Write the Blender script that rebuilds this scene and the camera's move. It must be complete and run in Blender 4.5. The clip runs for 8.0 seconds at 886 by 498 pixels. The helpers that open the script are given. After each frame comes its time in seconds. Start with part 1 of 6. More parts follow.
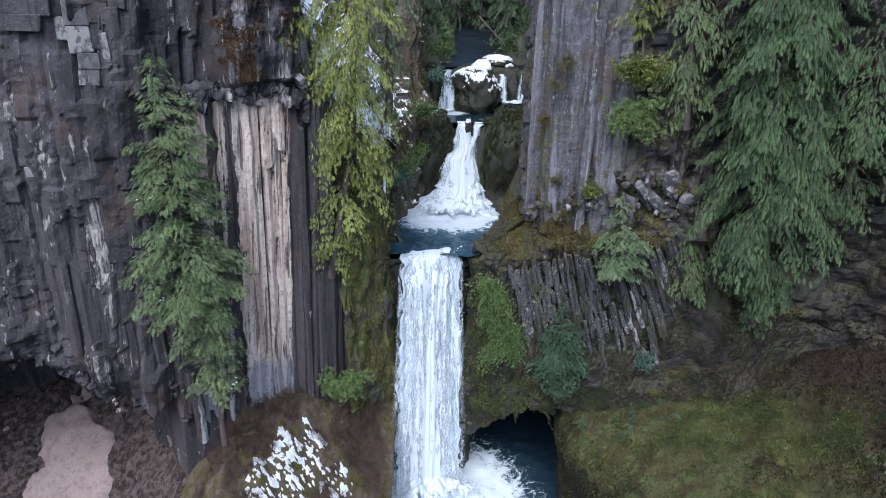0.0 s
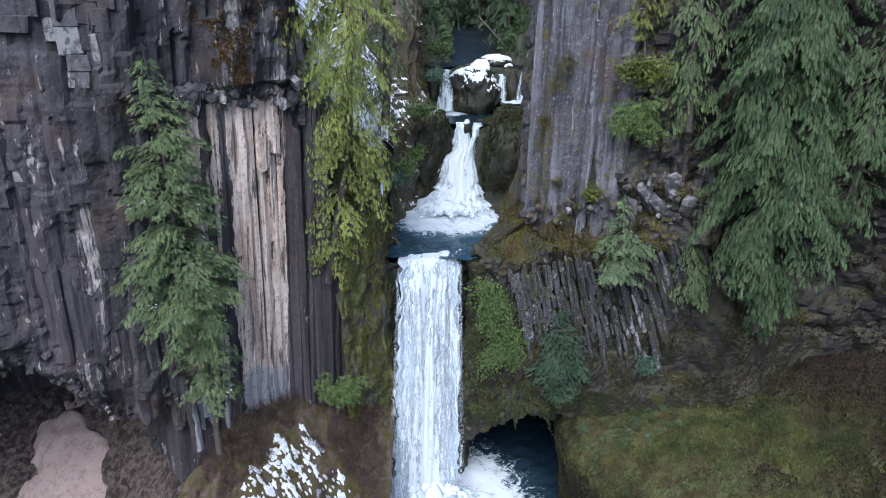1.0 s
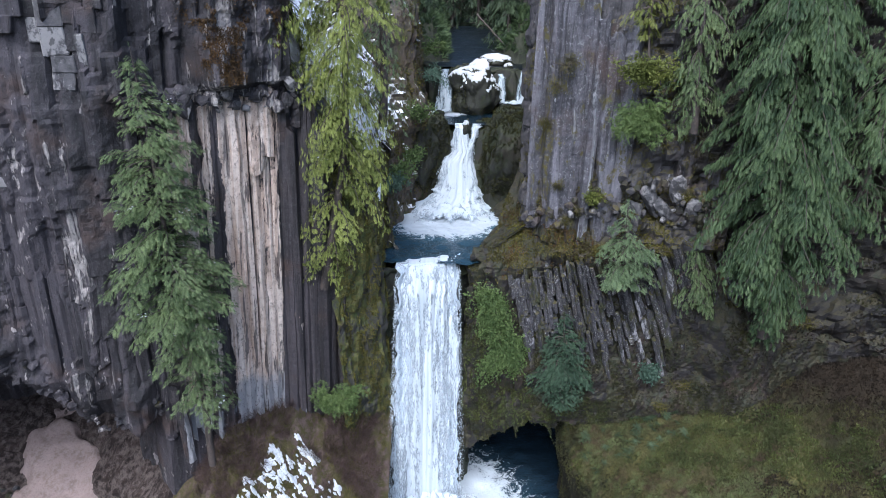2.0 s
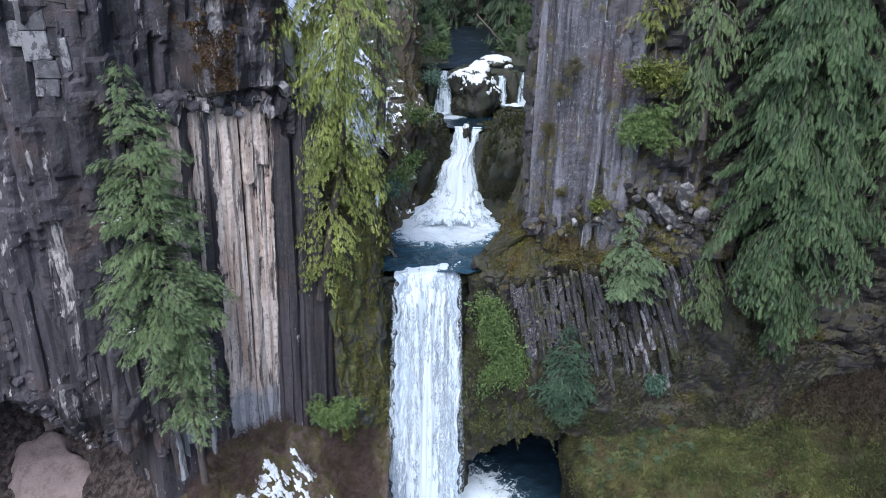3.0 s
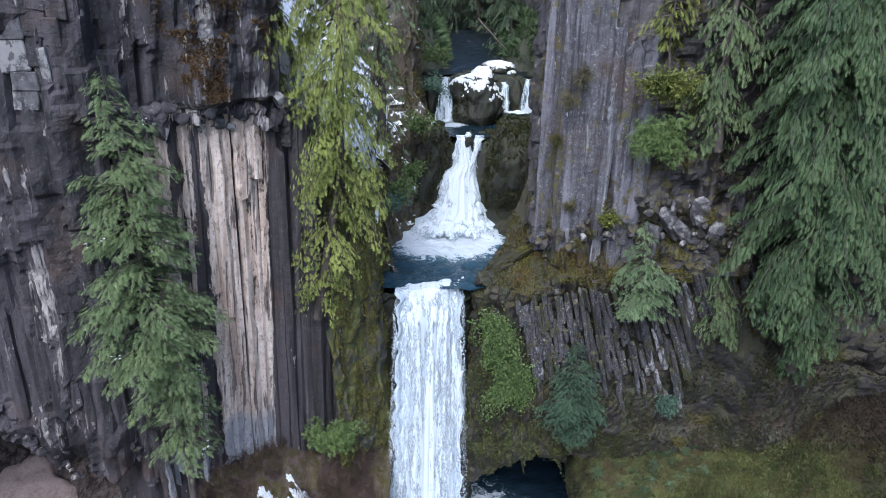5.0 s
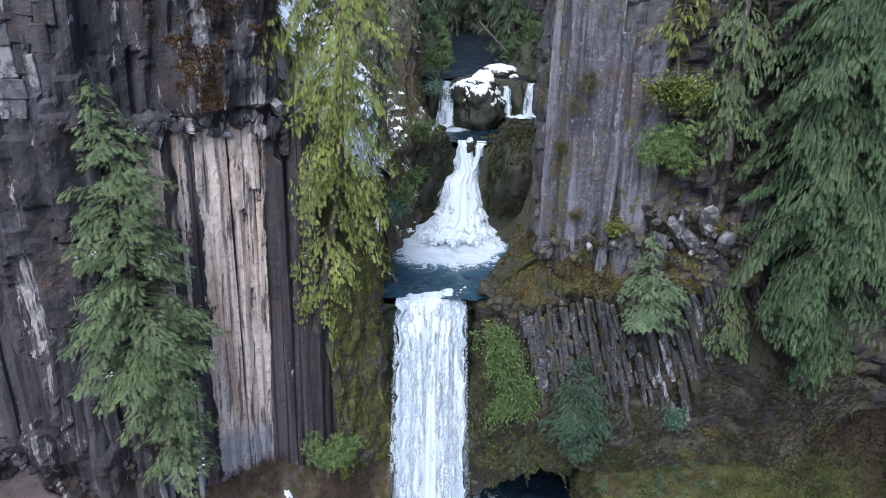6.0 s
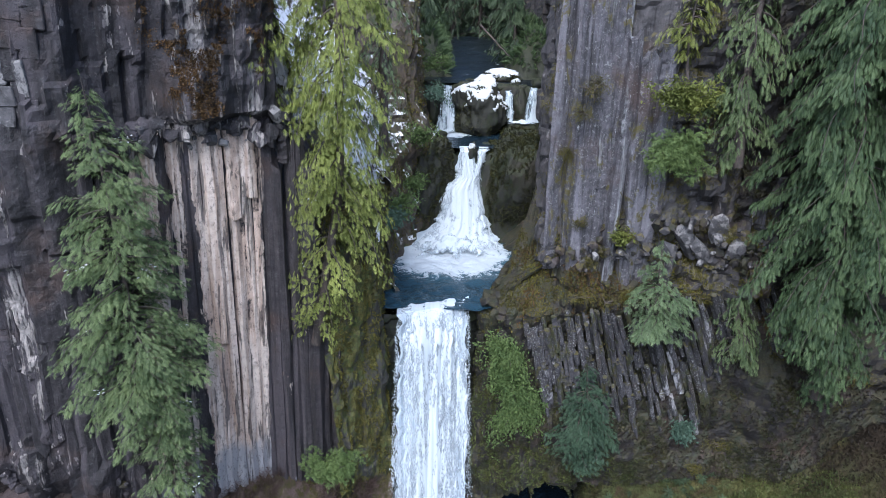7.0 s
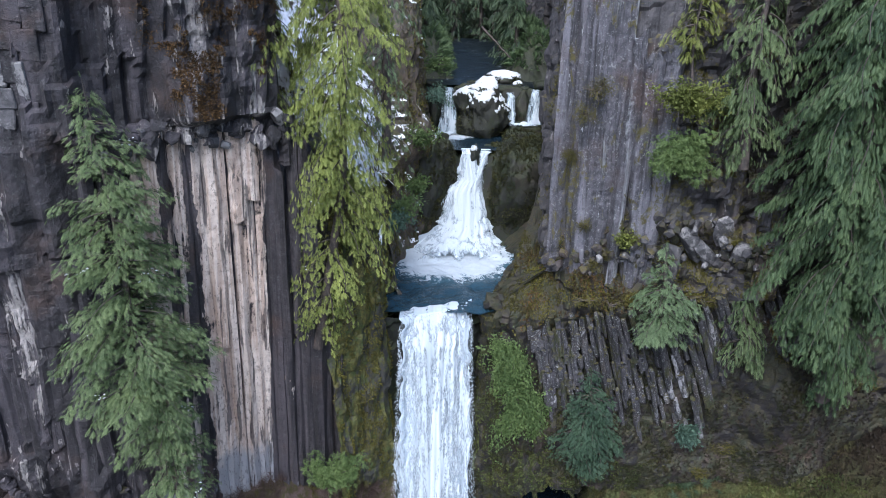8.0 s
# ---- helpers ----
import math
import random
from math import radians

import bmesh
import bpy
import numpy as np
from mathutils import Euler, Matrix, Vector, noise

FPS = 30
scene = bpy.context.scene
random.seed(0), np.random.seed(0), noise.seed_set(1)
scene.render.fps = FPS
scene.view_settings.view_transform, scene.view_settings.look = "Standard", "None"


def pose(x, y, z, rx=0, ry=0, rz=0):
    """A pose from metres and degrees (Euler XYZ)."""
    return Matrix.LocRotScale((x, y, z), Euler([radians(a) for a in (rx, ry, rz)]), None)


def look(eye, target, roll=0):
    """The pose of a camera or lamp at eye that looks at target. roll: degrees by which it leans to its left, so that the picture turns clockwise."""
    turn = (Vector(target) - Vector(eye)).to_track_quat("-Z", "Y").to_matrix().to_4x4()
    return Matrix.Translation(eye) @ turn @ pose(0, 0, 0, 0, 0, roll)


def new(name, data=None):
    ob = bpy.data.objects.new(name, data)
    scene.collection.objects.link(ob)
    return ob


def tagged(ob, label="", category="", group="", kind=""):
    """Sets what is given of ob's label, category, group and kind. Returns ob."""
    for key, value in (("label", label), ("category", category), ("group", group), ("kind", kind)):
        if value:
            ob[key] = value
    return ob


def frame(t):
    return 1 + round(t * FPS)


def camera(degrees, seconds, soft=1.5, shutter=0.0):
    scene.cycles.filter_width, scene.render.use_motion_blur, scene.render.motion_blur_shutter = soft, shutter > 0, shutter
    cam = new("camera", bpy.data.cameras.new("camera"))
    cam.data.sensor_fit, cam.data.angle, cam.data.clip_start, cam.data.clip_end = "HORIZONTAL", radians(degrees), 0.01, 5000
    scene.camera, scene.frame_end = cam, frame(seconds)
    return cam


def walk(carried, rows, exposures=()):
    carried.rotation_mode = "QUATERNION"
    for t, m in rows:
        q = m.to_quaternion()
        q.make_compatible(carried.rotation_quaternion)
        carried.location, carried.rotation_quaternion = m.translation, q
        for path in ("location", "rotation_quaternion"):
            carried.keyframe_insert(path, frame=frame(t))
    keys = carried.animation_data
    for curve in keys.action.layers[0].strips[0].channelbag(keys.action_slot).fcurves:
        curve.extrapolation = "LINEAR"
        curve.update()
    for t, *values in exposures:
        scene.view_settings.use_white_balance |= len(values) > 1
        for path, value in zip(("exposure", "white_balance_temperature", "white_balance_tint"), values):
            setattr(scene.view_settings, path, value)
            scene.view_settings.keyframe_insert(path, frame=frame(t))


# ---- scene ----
cam = camera(67.2, 8.0, soft=0.6)
METRES, EYE = 10.0, 45.7
ROWS = [
    (0.0, 0.0, 0.0, 0.0, 0.44, -20.73, -1.17),
    (0.5, -0.0005, 0.0457, 0.0082, 0.36, -20.81, -1.16),
    (1.0, -0.0001, 0.0995, 0.0122, 0.3, -20.89, -1.12),
    (1.5, 0.0, 0.1594, 0.0109, 0.25, -20.99, -1.12),
    (3.0, -0.018, 0.4188, 0.0344, -0.01, -21.18, -1.11),
    (3.5, -0.0207, 0.4778, 0.039, -0.0, -21.3, -1.11),
    (4.0, -0.0384, 0.5396, 0.0444, -0.14, -21.22, -1.14),
    (4.5, -0.0499, 0.6023, 0.0504, -0.21, -21.14, -1.14),
    (6.0, -0.0875, 0.8108, 0.0749, -0.39, -21.02, -1.15),
    (6.5, -0.1009, 0.8792, 0.0759, -0.47, -20.95, -1.15),
    (7.0, -0.1139, 0.9405, 0.0764, -0.52, -20.78, -1.15),
    (7.5, -0.1266, 0.9661, 0.0729, -0.57, -20.75, -1.13),
    (8.0, -0.1411, 0.9726, 0.0695, -0.62, -20.6, -1.11),
]
walk(cam, [(t, pose(METRES * x, METRES * y, EYE + METRES * z, 90 + pitch, roll, yaw)) for t, x, y, z, yaw, pitch, roll in ROWS],
     exposures=[(0.0, 1.4, 5400.0, 10.0), (4.0, 1.5, 5400.0, 10.0), (8.0, 1.5, 5400.0, 10.0)])

# ---- light: an overcast winter sky, bright overhead ----
world = bpy.data.worlds.new("overcast_sky")
scene.world = world
world.use_nodes = True
wn, wl = world.node_tree.nodes, world.node_tree.links
sky = wn.new("ShaderNodeTexSky")
sky.sky_type = "NISHITA"
sky.sun_disc = False
sky.sun_elevation, sky.sun_rotation = radians(55), radians(200)
sky.dust_density = 4.0
wl.new(sky.outputs[0], wn["Background"].inputs[0])
wn["Background"].inputs[1].default_value = 0.13
sun_data = bpy.data.lights.new("sun", "SUN")
sun_data.energy, sun_data.angle, sun_data.color = 1.2, radians(40), (1.0, 0.97, 0.92)
sun = new("sun", sun_data)
sun.matrix_world = look((-20, -40, 120), (0, 50, 20))


# ---- numbers ----
def hashed(i, j, k, seed):
    h = (i * 374761393 + j * 668265263 + k * 2147483647 + seed * 974711) & 0xFFFFFFFF
    h = ((h ^ (h >> 13)) * 1274126177) & 0xFFFFFFFF
    h = ((h ^ (h >> 16)) * 2246822519) & 0xFFFFFFFF
    return ((h ^ (h >> 15)) & 0xFFFFFF) / 8388607.5 - 1.0


def vnoise(x, y, z=0.0, seed=0):
    """Smooth value noise, -1 to 1, on arrays."""
    x, y, z = np.broadcast_arrays(np.asarray(x, float), np.asarray(y, float), np.asarray(z, float))
    i, j, k = (np.floor(a).astype(np.int64) for a in (x, y, z))
    f = [a - b for a, b in ((x, i), (y, j), (z, k))]
    u, v, w = (a * a * a * (a * (a * 6 - 15) + 10) for a in f)
    out = 0.0
    for a in (0, 1):
        for b in (0, 1):
            for c in (0, 1):
                out = out + hashed(i + a, j + b, k + c, seed) * (u if a else 1 - u) * (v if b else 1 - v) * (w if c else 1 - w)
    return out


def fbm(x, y, z=0.0, octaves=4, seed=0):
    total, amp = 0.0, 1.0
    for o in range(octaves):
        total = total + amp * vnoise(x * 2 ** o, y * 2 ** o, z * 2 ** o, seed + o * 17)
        amp *= 0.5
    return total


def ramp(a, lo, hi):
    t = np.clip((a - lo) / (hi - lo), 0, 1)
    return t * t * (3 - 2 * t)


def cells(x, z, seed=0):
    """Blocky steps: each cell of a jittered lattice has one level."""
    i, k = np.floor(x).astype(np.int64), np.floor(z + 0.37 * hashed(np.floor(x).astype(np.int64), 0 * np.floor(x).astype(np.int64), 0, seed)).astype(np.int64)
    return hashed(i, k, 0, seed + 5)


# ---- materials ----
def nodes_of(name):
    m = bpy.data.materials.new(name)
    m.use_nodes = True
    t = m.node_tree
    return m, t, t.nodes, t.links, t.nodes["Principled BSDF"]


def noise_node(t, vec, scale, detail=4.0, rough=0.6, distort=0.0):
    n = t.nodes.new("ShaderNodeTexNoise")
    n.inputs["Scale"].default_value, n.inputs["Detail"].default_value = scale, detail
    n.inputs["Roughness"].default_value, n.inputs["Distortion"].default_value = rough, distort
    t.links.new(vec, n.inputs["Vector"])
    return n.outputs["Fac"]


def stretched(t, sx, sy, sz):
    g = t.nodes.new("ShaderNodeNewGeometry")
    m = t.nodes.new("ShaderNodeVectorMath")
    m.operation = "MULTIPLY"
    m.inputs[1].default_value = (sx, sy, sz)
    t.links.new(g.outputs["Position"], m.inputs[0])
    return m.outputs[0]


def between(t, fac, lo, hi):
    m = t.nodes.new("ShaderNodeMapRange")
    m.interpolation_type = "SMOOTHSTEP"
    m.inputs["From Min"].default_value, m.inputs["From Max"].default_value = lo, hi
    t.links.new(fac, m.inputs["Value"])
    return m.outputs["Result"]


def mixed(t, fac, a, b):
    m = t.nodes.new("ShaderNodeMix")
    m.data_type = "RGBA"
    for sock, v in ((m.inputs["Factor"], fac), (m.inputs["A"], a), (m.inputs["B"], b)):
        if hasattr(v, "links"):
            t.links.new(v, sock)
        elif isinstance(v, (int, float)):
            sock.default_value = v
        else:
            sock.default_value = (*v, 1)
    return m.outputs["Result"]


def maths(t, op, a, b=0.0):
    m = t.nodes.new("ShaderNodeMath")
    m.operation = op
    for sock, v in zip(m.inputs, (a, b)):
        if hasattr(v, "links"):
            t.links.new(v, sock)
        else:
            sock.default_value = v
    return m.outputs[0]


def up_facing(t, lo, hi):
    g = t.nodes.new("ShaderNodeNewGeometry")
    s = t.nodes.new("ShaderNodeSeparateXYZ")
    t.links.new(g.outputs["Normal"], s.inputs[0])
    return between(t, s.outputs["Z"], lo, hi)


def bumped(t, bsdf, height, strength, distance):
    b = t.nodes.new("ShaderNodeBump")
    b.inputs["Strength"].default_value, b.inputs["Distance"].default_value = strength, distance
    t.links.new(height, b.inputs["Height"])
    t.links.new(b.outputs[0], bsdf.inputs["Normal"])


def rock_material(name, dark, mid, pale, pale_at=0.6, moss=0.5, moss_colour=(0.07, 0.075, 0.02), snow=0.0, rust=0.5, streak=0.12, per_piece=0.0, wall_moss=0.0, scars=0.0, stains=0.75, stain_colour=None, lichen=0.0, chips=0.0):
    """Weathered basalt: dark wet stone, paler streaks down the face, rust, lichen, moss where it faces up."""
    m, t, n, l, bsdf = nodes_of(name)
    pos = stretched(t, 1, 1, 1)
    down = stretched(t, 1, 1, streak)
    a = noise_node(t, down, 0.9, 6, 0.65, 0.4)
    b = noise_node(t, pos, 2.3, 8, 0.7)
    c = noise_node(t, pos, 0.22, 5, 0.6)
    d = noise_node(t, down, 2.4, 5, 0.6)
    fine = noise_node(t, pos, 9.0, 6, 0.7)
    col = mixed(t, between(t, b, 0.35, 0.65), dark, mid)
    sum_ab = maths(t, "ADD", maths(t, "MULTIPLY", a, 0.6), maths(t, "MULTIPLY", b, 0.4))
    if per_piece:
        o = n.new("ShaderNodeObjectInfo")
        sum_ab = maths(t, "ADD", sum_ab, maths(t, "MULTIPLY", maths(t, "SUBTRACT", o.outputs["Random"], 0.5), per_piece))
    col = mixed(t, between(t, sum_ab, pale_at, pale_at + 0.07), col, pale)
    col = mixed(t, maths(t, "MULTIPLY", between(t, d, 0.56, 0.60), stains), col, stain_colour or tuple(v * 0.5 for v in dark))
    if chips:
        chip = noise_node(t, stretched(t, 1, 1, 0.22), 1.5, 7, 0.68, 0.3)
        col = mixed(t, maths(t, "MULTIPLY", between(t, chip, 0.54, 0.57), chips), col, mixed(t, b, tuple(v * 0.6 for v in dark), stain_colour or dark))
    if scars:
        s = noise_node(t, stretched(t, 1, 1, 0.4), 1.05, 4, 0.6, 0.3)
        flake = noise_node(t, stretched(t, 1, 1, 0.55), 2.6, 3, 0.5, 0.2)
        s = maths(t, "MAXIMUM", maths(t, "SUBTRACT", s, 0.03), maths(t, "SUBTRACT", maths(t, "ADD", maths(t, "MULTIPLY", flake, 0.75), maths(t, "MULTIPLY", s, 0.35)), 0.04))
        col = mixed(t, between(t, s, 0.72 - 0.12 * scars, 0.73 - 0.12 * scars), col, mixed(t, b, tuple(v * 0.6 for v in pale), tuple(v * 1.3 for v in pale)))
    col = mixed(t, maths(t, "MULTIPLY", between(t, c, 0.52, 0.7), rust), col, (0.085, 0.046, 0.030))
    col = mixed(t, maths(t, "MULTIPLY", between(t, maths(t, "ADD", fine, maths(t, "MULTIPLY", maths(t, "SUBTRACT", c, 0.5), 0.3)), 0.62 - 0.06 * lichen, 0.70 - 0.06 * lichen), 0.5 + 0.4 * lichen), col, (0.30, 0.31, 0.30))
    if moss:
        f = maths(t, "MULTIPLY", maths(t, "ADD", up_facing(t, 0.15, 0.75), maths(t, "MULTIPLY", between(t, c, 0.5, 0.75), 0.4)), between(t, b, 0.62 - 0.35 * moss, 0.74 - 0.35 * moss))
        mc = mixed(t, between(t, fine, 0.3, 0.7), tuple(v * 0.5 for v in moss_colour), moss_colour)
        col = mixed(t, f, col, mc)
    if wall_moss:
        w = maths(t, "ADD", maths(t, "MULTIPLY", noise_node(t, stretched(t, 1, 1, 0.3), 1.1, 6, 0.65), 0.6), maths(t, "MULTIPLY", b, 0.4))
        mc = mixed(t, between(t, noise_node(t, pos, 1.7, 5, 0.65), 0.38, 0.62), moss_colour, (moss_colour[0] * 0.45, moss_colour[1] * 0.75, moss_colour[2]))
        mc = mixed(t, between(t, fine, 0.35, 0.65), tuple(v * 0.3 for v in moss_colour), mc)
        col = mixed(t, between(t, w, 0.62 - 0.2 * wall_moss, 0.68 - 0.2 * wall_moss), col, mc)
    if snow:
        f = maths(t, "MULTIPLY", up_facing(t, 0.45, 0.7), between(t, noise_node(t, pos, 0.9, 5, 0.6), 0.66 - 0.3 * snow, 0.7 - 0.3 * snow))
        col = mixed(t, f, col, (0.82, 0.84, 0.88))
    l.new(col, bsdf.inputs["Base Color"])
    rough = n.new("ShaderNodeMapRange")
    rough.inputs["To Min"].default_value, rough.inputs["To Max"].default_value = 0.5, 0.95
    l.new(b, rough.inputs["Value"])
    l.new(rough.outputs[0], bsdf.inputs["Roughness"])
    bumped(t, bsdf, maths(t, "ADD", b, maths(t, "MULTIPLY", fine, 0.5)), 0.7, 0.12)
    return m


def streaked_rock(name, dark, mid, pale, tan, bands, level=0.0, lean=0.0, low=None, low_from=(19.0, 17.0), speck=0.3, moss=0.0, rough=(0.45, 0.9), crisp=0.035, wear=0.12, chips=0.0, gashes=0.85):
    """A rock face that water has streaked: dark stone, pale stains in long runs down it with crisp, broken edges. bands: rows of x and how readily the stone is pale there; low: its colour towards the foot of the wall."""
    m, t, n, l, bsdf = nodes_of(name)
    g = n.new("ShaderNodeNewGeometry")
    sep = n.new("ShaderNodeSeparateXYZ")
    l.new(g.outputs["Position"], sep.inputs[0])
    x, y, z = sep.outputs
    along_x = maths(t, "SUBTRACT", x, maths(t, "MULTIPLY", maths(t, "SUBTRACT", z, 37.0), lean))

    def run(kx, kz):
        c = n.new("ShaderNodeCombineXYZ")
        l.new(maths(t, "MULTIPLY", along_x, kx), c.inputs[0])
        l.new(maths(t, "MULTIPLY", y, kx * 0.6), c.inputs[1])
        l.new(maths(t, "MULTIPLY", z, kz), c.inputs[2])
        return c.outputs[0]

    pos = stretched(t, 1, 1, 1)
    broad = noise_node(t, run(0.75, 0.045), 1.0, 4, 0.55, 0.25)
    narrow = noise_node(t, run(2.6, 0.10), 1.0, 5, 0.6, 0.5)
    torn = noise_node(t, run(1.0, 0.42), 1.0, 6, 0.62, 0.6)
    grain = noise_node(t, pos, 2.3, 8, 0.7)
    fine = noise_node(t, pos, 9.0, 6, 0.7)
    ramp_node = n.new("ShaderNodeValToRGB")
    lo, hi = bands[0][0], bands[-1][0]
    unit = n.new("ShaderNodeMapRange")
    unit.inputs["From Min"].default_value, unit.inputs["From Max"].default_value = lo, hi
    wander = maths(t, "MULTIPLY", maths(t, "SUBTRACT", torn, 0.5), 0.9)
    l.new(maths(t, "ADD", along_x, wander), unit.inputs["Value"])
    l.new(unit.outputs[0], ramp_node.inputs[0])
    el = ramp_node.color_ramp.elements
    while len(el) < len(bands):
        el.new(0.5)
    for e, (bx0, v) in zip(el, bands):
        e.position, e.color = (bx0 - lo) / (hi - lo), (v, v, v, 1)
    worth = maths(t, "ADD", maths(t, "MULTIPLY", broad, 0.42), maths(t, "ADD", maths(t, "MULTIPLY", narrow, 0.34), maths(t, "MULTIPLY", torn, 0.30)))
    worth = maths(t, "ADD", worth, maths(t, "ADD", maths(t, "MULTIPLY", maths(t, "SUBTRACT", ramp_node.outputs[0], 0.5), 0.5), maths(t, "MULTIPLY", maths(t, "SUBTRACT", grain, 0.5), wear)))
    f = between(t, worth, 0.66 - level, 0.66 + crisp - level)
    stone = mixed(t, between(t, grain, 0.36, 0.64), dark, mid)
    stone = mixed(t, maths(t, "MULTIPLY", between(t, narrow, 0.48, 0.56), 0.7), stone, tuple(v * 0.45 for v in dark))
    stone = mixed(t, maths(t, "MULTIPLY", between(t, broad, 0.50, 0.60), 0.7), stone, tuple(v * 1.7 for v in mid))
    stone = mixed(t, maths(t, "MULTIPLY", between(t, noise_node(t, pos, 0.25, 4, 0.6), 0.52, 0.68), 0.6), stone, (0.060, 0.034, 0.024))
    light = mixed(t, between(t, narrow, 0.40, 0.60), tan, pale)
    light = mixed(t, maths(t, "MULTIPLY", between(t, grain, 0.42, 0.66), 0.45), light, tuple(v * 0.62 for v in tan))
    chip = maths(t, "ADD", maths(t, "MULTIPLY", noise_node(t, run(1.5, 0.50), 1.0, 4, 0.55, 0.3), 0.6), maths(t, "MULTIPLY", noise_node(t, run(4.5, 1.6), 1.0, 4, 0.6, 0.2), 0.4))
    f = maths(t, "MAXIMUM", f, between(t, maths(t, "ADD", chip, maths(t, "MULTIPLY", maths(t, "SUBTRACT", broad, 0.5), 0.25)), 0.655 - chips, 0.665 - chips))
    gash = noise_node(t, run(2.2, 0.16), 1.0, 5, 0.6, 0.4)
    f = maths(t, "MULTIPLY", f, maths(t, "SUBTRACT", 1.0, maths(t, "MULTIPLY", between(t, gash, 0.57, 0.60), gashes)))
    if low:
        light = mixed(t, between(t, maths(t, "ADD", z, maths(t, "MULTIPLY", torn, 5.0)), low_from[0] + 2.5, low_from[1] + 2.5), light, low)
    col = mixed(t, f, stone, light)
    col = mixed(t, maths(t, "MULTIPLY", between(t, fine, 0.60, 0.66), speck), col, (0.30, 0.31, 0.30))
    col = mixed(t, maths(t, "MULTIPLY", between(t, noise_node(t, pos, 4.2, 6, 0.75), 0.57, 0.62), speck), col, (0.26, 0.265, 0.26))
    col = mixed(t, maths(t, "MULTIPLY", between(t, noise_node(t, stretched(t, 1, 1, 0.45), 5.0, 6, 0.75), 0.55, 0.60), 0.5), col, tuple(v * 0.5 for v in dark))
    if moss:
        w = maths(t, "MULTIPLY", between(t, torn, 0.66 - 0.2 * moss, 0.72 - 0.2 * moss), between(t, grain, 0.42, 0.55))
        col = mixed(t, w, col, mixed(t, fine, (0.03, 0.03, 0.008), (0.12, 0.10, 0.02)))
    l.new(col, bsdf.inputs["Base Color"])
    r = n.new("ShaderNodeMapRange")
    r.inputs["To Min"].default_value, r.inputs["To Max"].default_value = rough
    l.new(grain, r.inputs["Value"])
    l.new(r.outputs[0], bsdf.inputs["Roughness"])
    bumped(t, bsdf, maths(t, "ADD", maths(t, "ADD", grain, maths(t, "MULTIPLY", fine, 0.5)), maths(t, "MULTIPLY", maths(t, "ADD", narrow, f), 0.7)), 0.9, 0.2)
    return m


def leaf_material(name, dark, light, translucent=0.25, single=0.3):
    m, t, n, l, bsdf = nodes_of(name)
    g = n.new("ShaderNodeNewGeometry")
    big = noise_node(t, stretched(t, 1, 1, 1), 0.55, 4)
    f = maths(t, "ADD", maths(t, "MULTIPLY", g.outputs["Random Per Island"], single), maths(t, "MULTIPLY", between(t, big, 0.3, 0.7), 1 - single))
    # young growth at the tips is paler
    tip = n.new("ShaderNodeAttribute")
    tip.attribute_name = "tip"
    f = maths(t, "ADD", f, maths(t, "MULTIPLY", maths(t, "SUBTRACT", between(t, tip.outputs["Fac"], 0.35, 1.0), 0.35), 0.55))
    col = mixed(t, f, dark, light)
    l.new(col, bsdf.inputs["Base Color"])
    bsdf.inputs["Roughness"].default_value = 0.6
    bsdf.inputs["Specular IOR Level"].default_value = 0.25
    tr = n.new("ShaderNodeBsdfTranslucent")
    l.new(col, tr.inputs["Color"])
    mx = n.new("ShaderNodeMixShader")
    mx.inputs[0].default_value = translucent
    l.new(bsdf.outputs[0], mx.inputs[1])
    l.new(tr.outputs[0], mx.inputs[2])
    l.new(mx.outputs[0], n["Material Output"].inputs["Surface"])
    return m


def ground_material(name, colours, scale=0.5, snow=0.0, bare=None, head=None):
    """Turf, scrub or litter: several colours in patches, with a fine grain."""
    m, t, n, l, bsdf = nodes_of(name)
    pos = stretched(t, 1, 1, 1)
    col = colours[0]
    for i, c in enumerate(colours[1:]):
        col = mixed(t, between(t, noise_node(t, pos, scale * 2.3 ** i, 7, 0.7), 0.42, 0.6), col, c)
    fine = noise_node(t, pos, 11, 6, 0.75)
    col = mixed(t, maths(t, "MULTIPLY", between(t, fine, 0.45, 0.65), 0.5), col, tuple(v * 0.4 for v in colours[0]))
    if head:
        g = n.new("ShaderNodeSeparateXYZ")
        l.new(pos, g.inputs[0])
        up = maths(t, "ADD", g.outputs["Z"], maths(t, "MULTIPLY", noise_node(t, pos, 0.35, 6, 0.65), 12.0))
        col = mixed(t, between(t, up, head[0] + 6.0, head[1] + 6.0), col, head[2])
    if bare:
        col = mixed(t, up_facing(t, 0.35, 0.65), bare, col)
    if snow:
        f = between(t, noise_node(t, pos, 0.8, 6, 0.65), 0.7 - 0.3 * snow, 0.72 - 0.3 * snow)
        col = mixed(t, f, col, (0.82, 0.84, 0.88))
    l.new(col, bsdf.inputs["Base Color"])
    bsdf.inputs["Roughness"].default_value = 0.95
    bsdf.inputs["Specular IOR Level"].default_value = 0.15
    bumped(t, bsdf, fine, 0.8, 0.15)
    return m


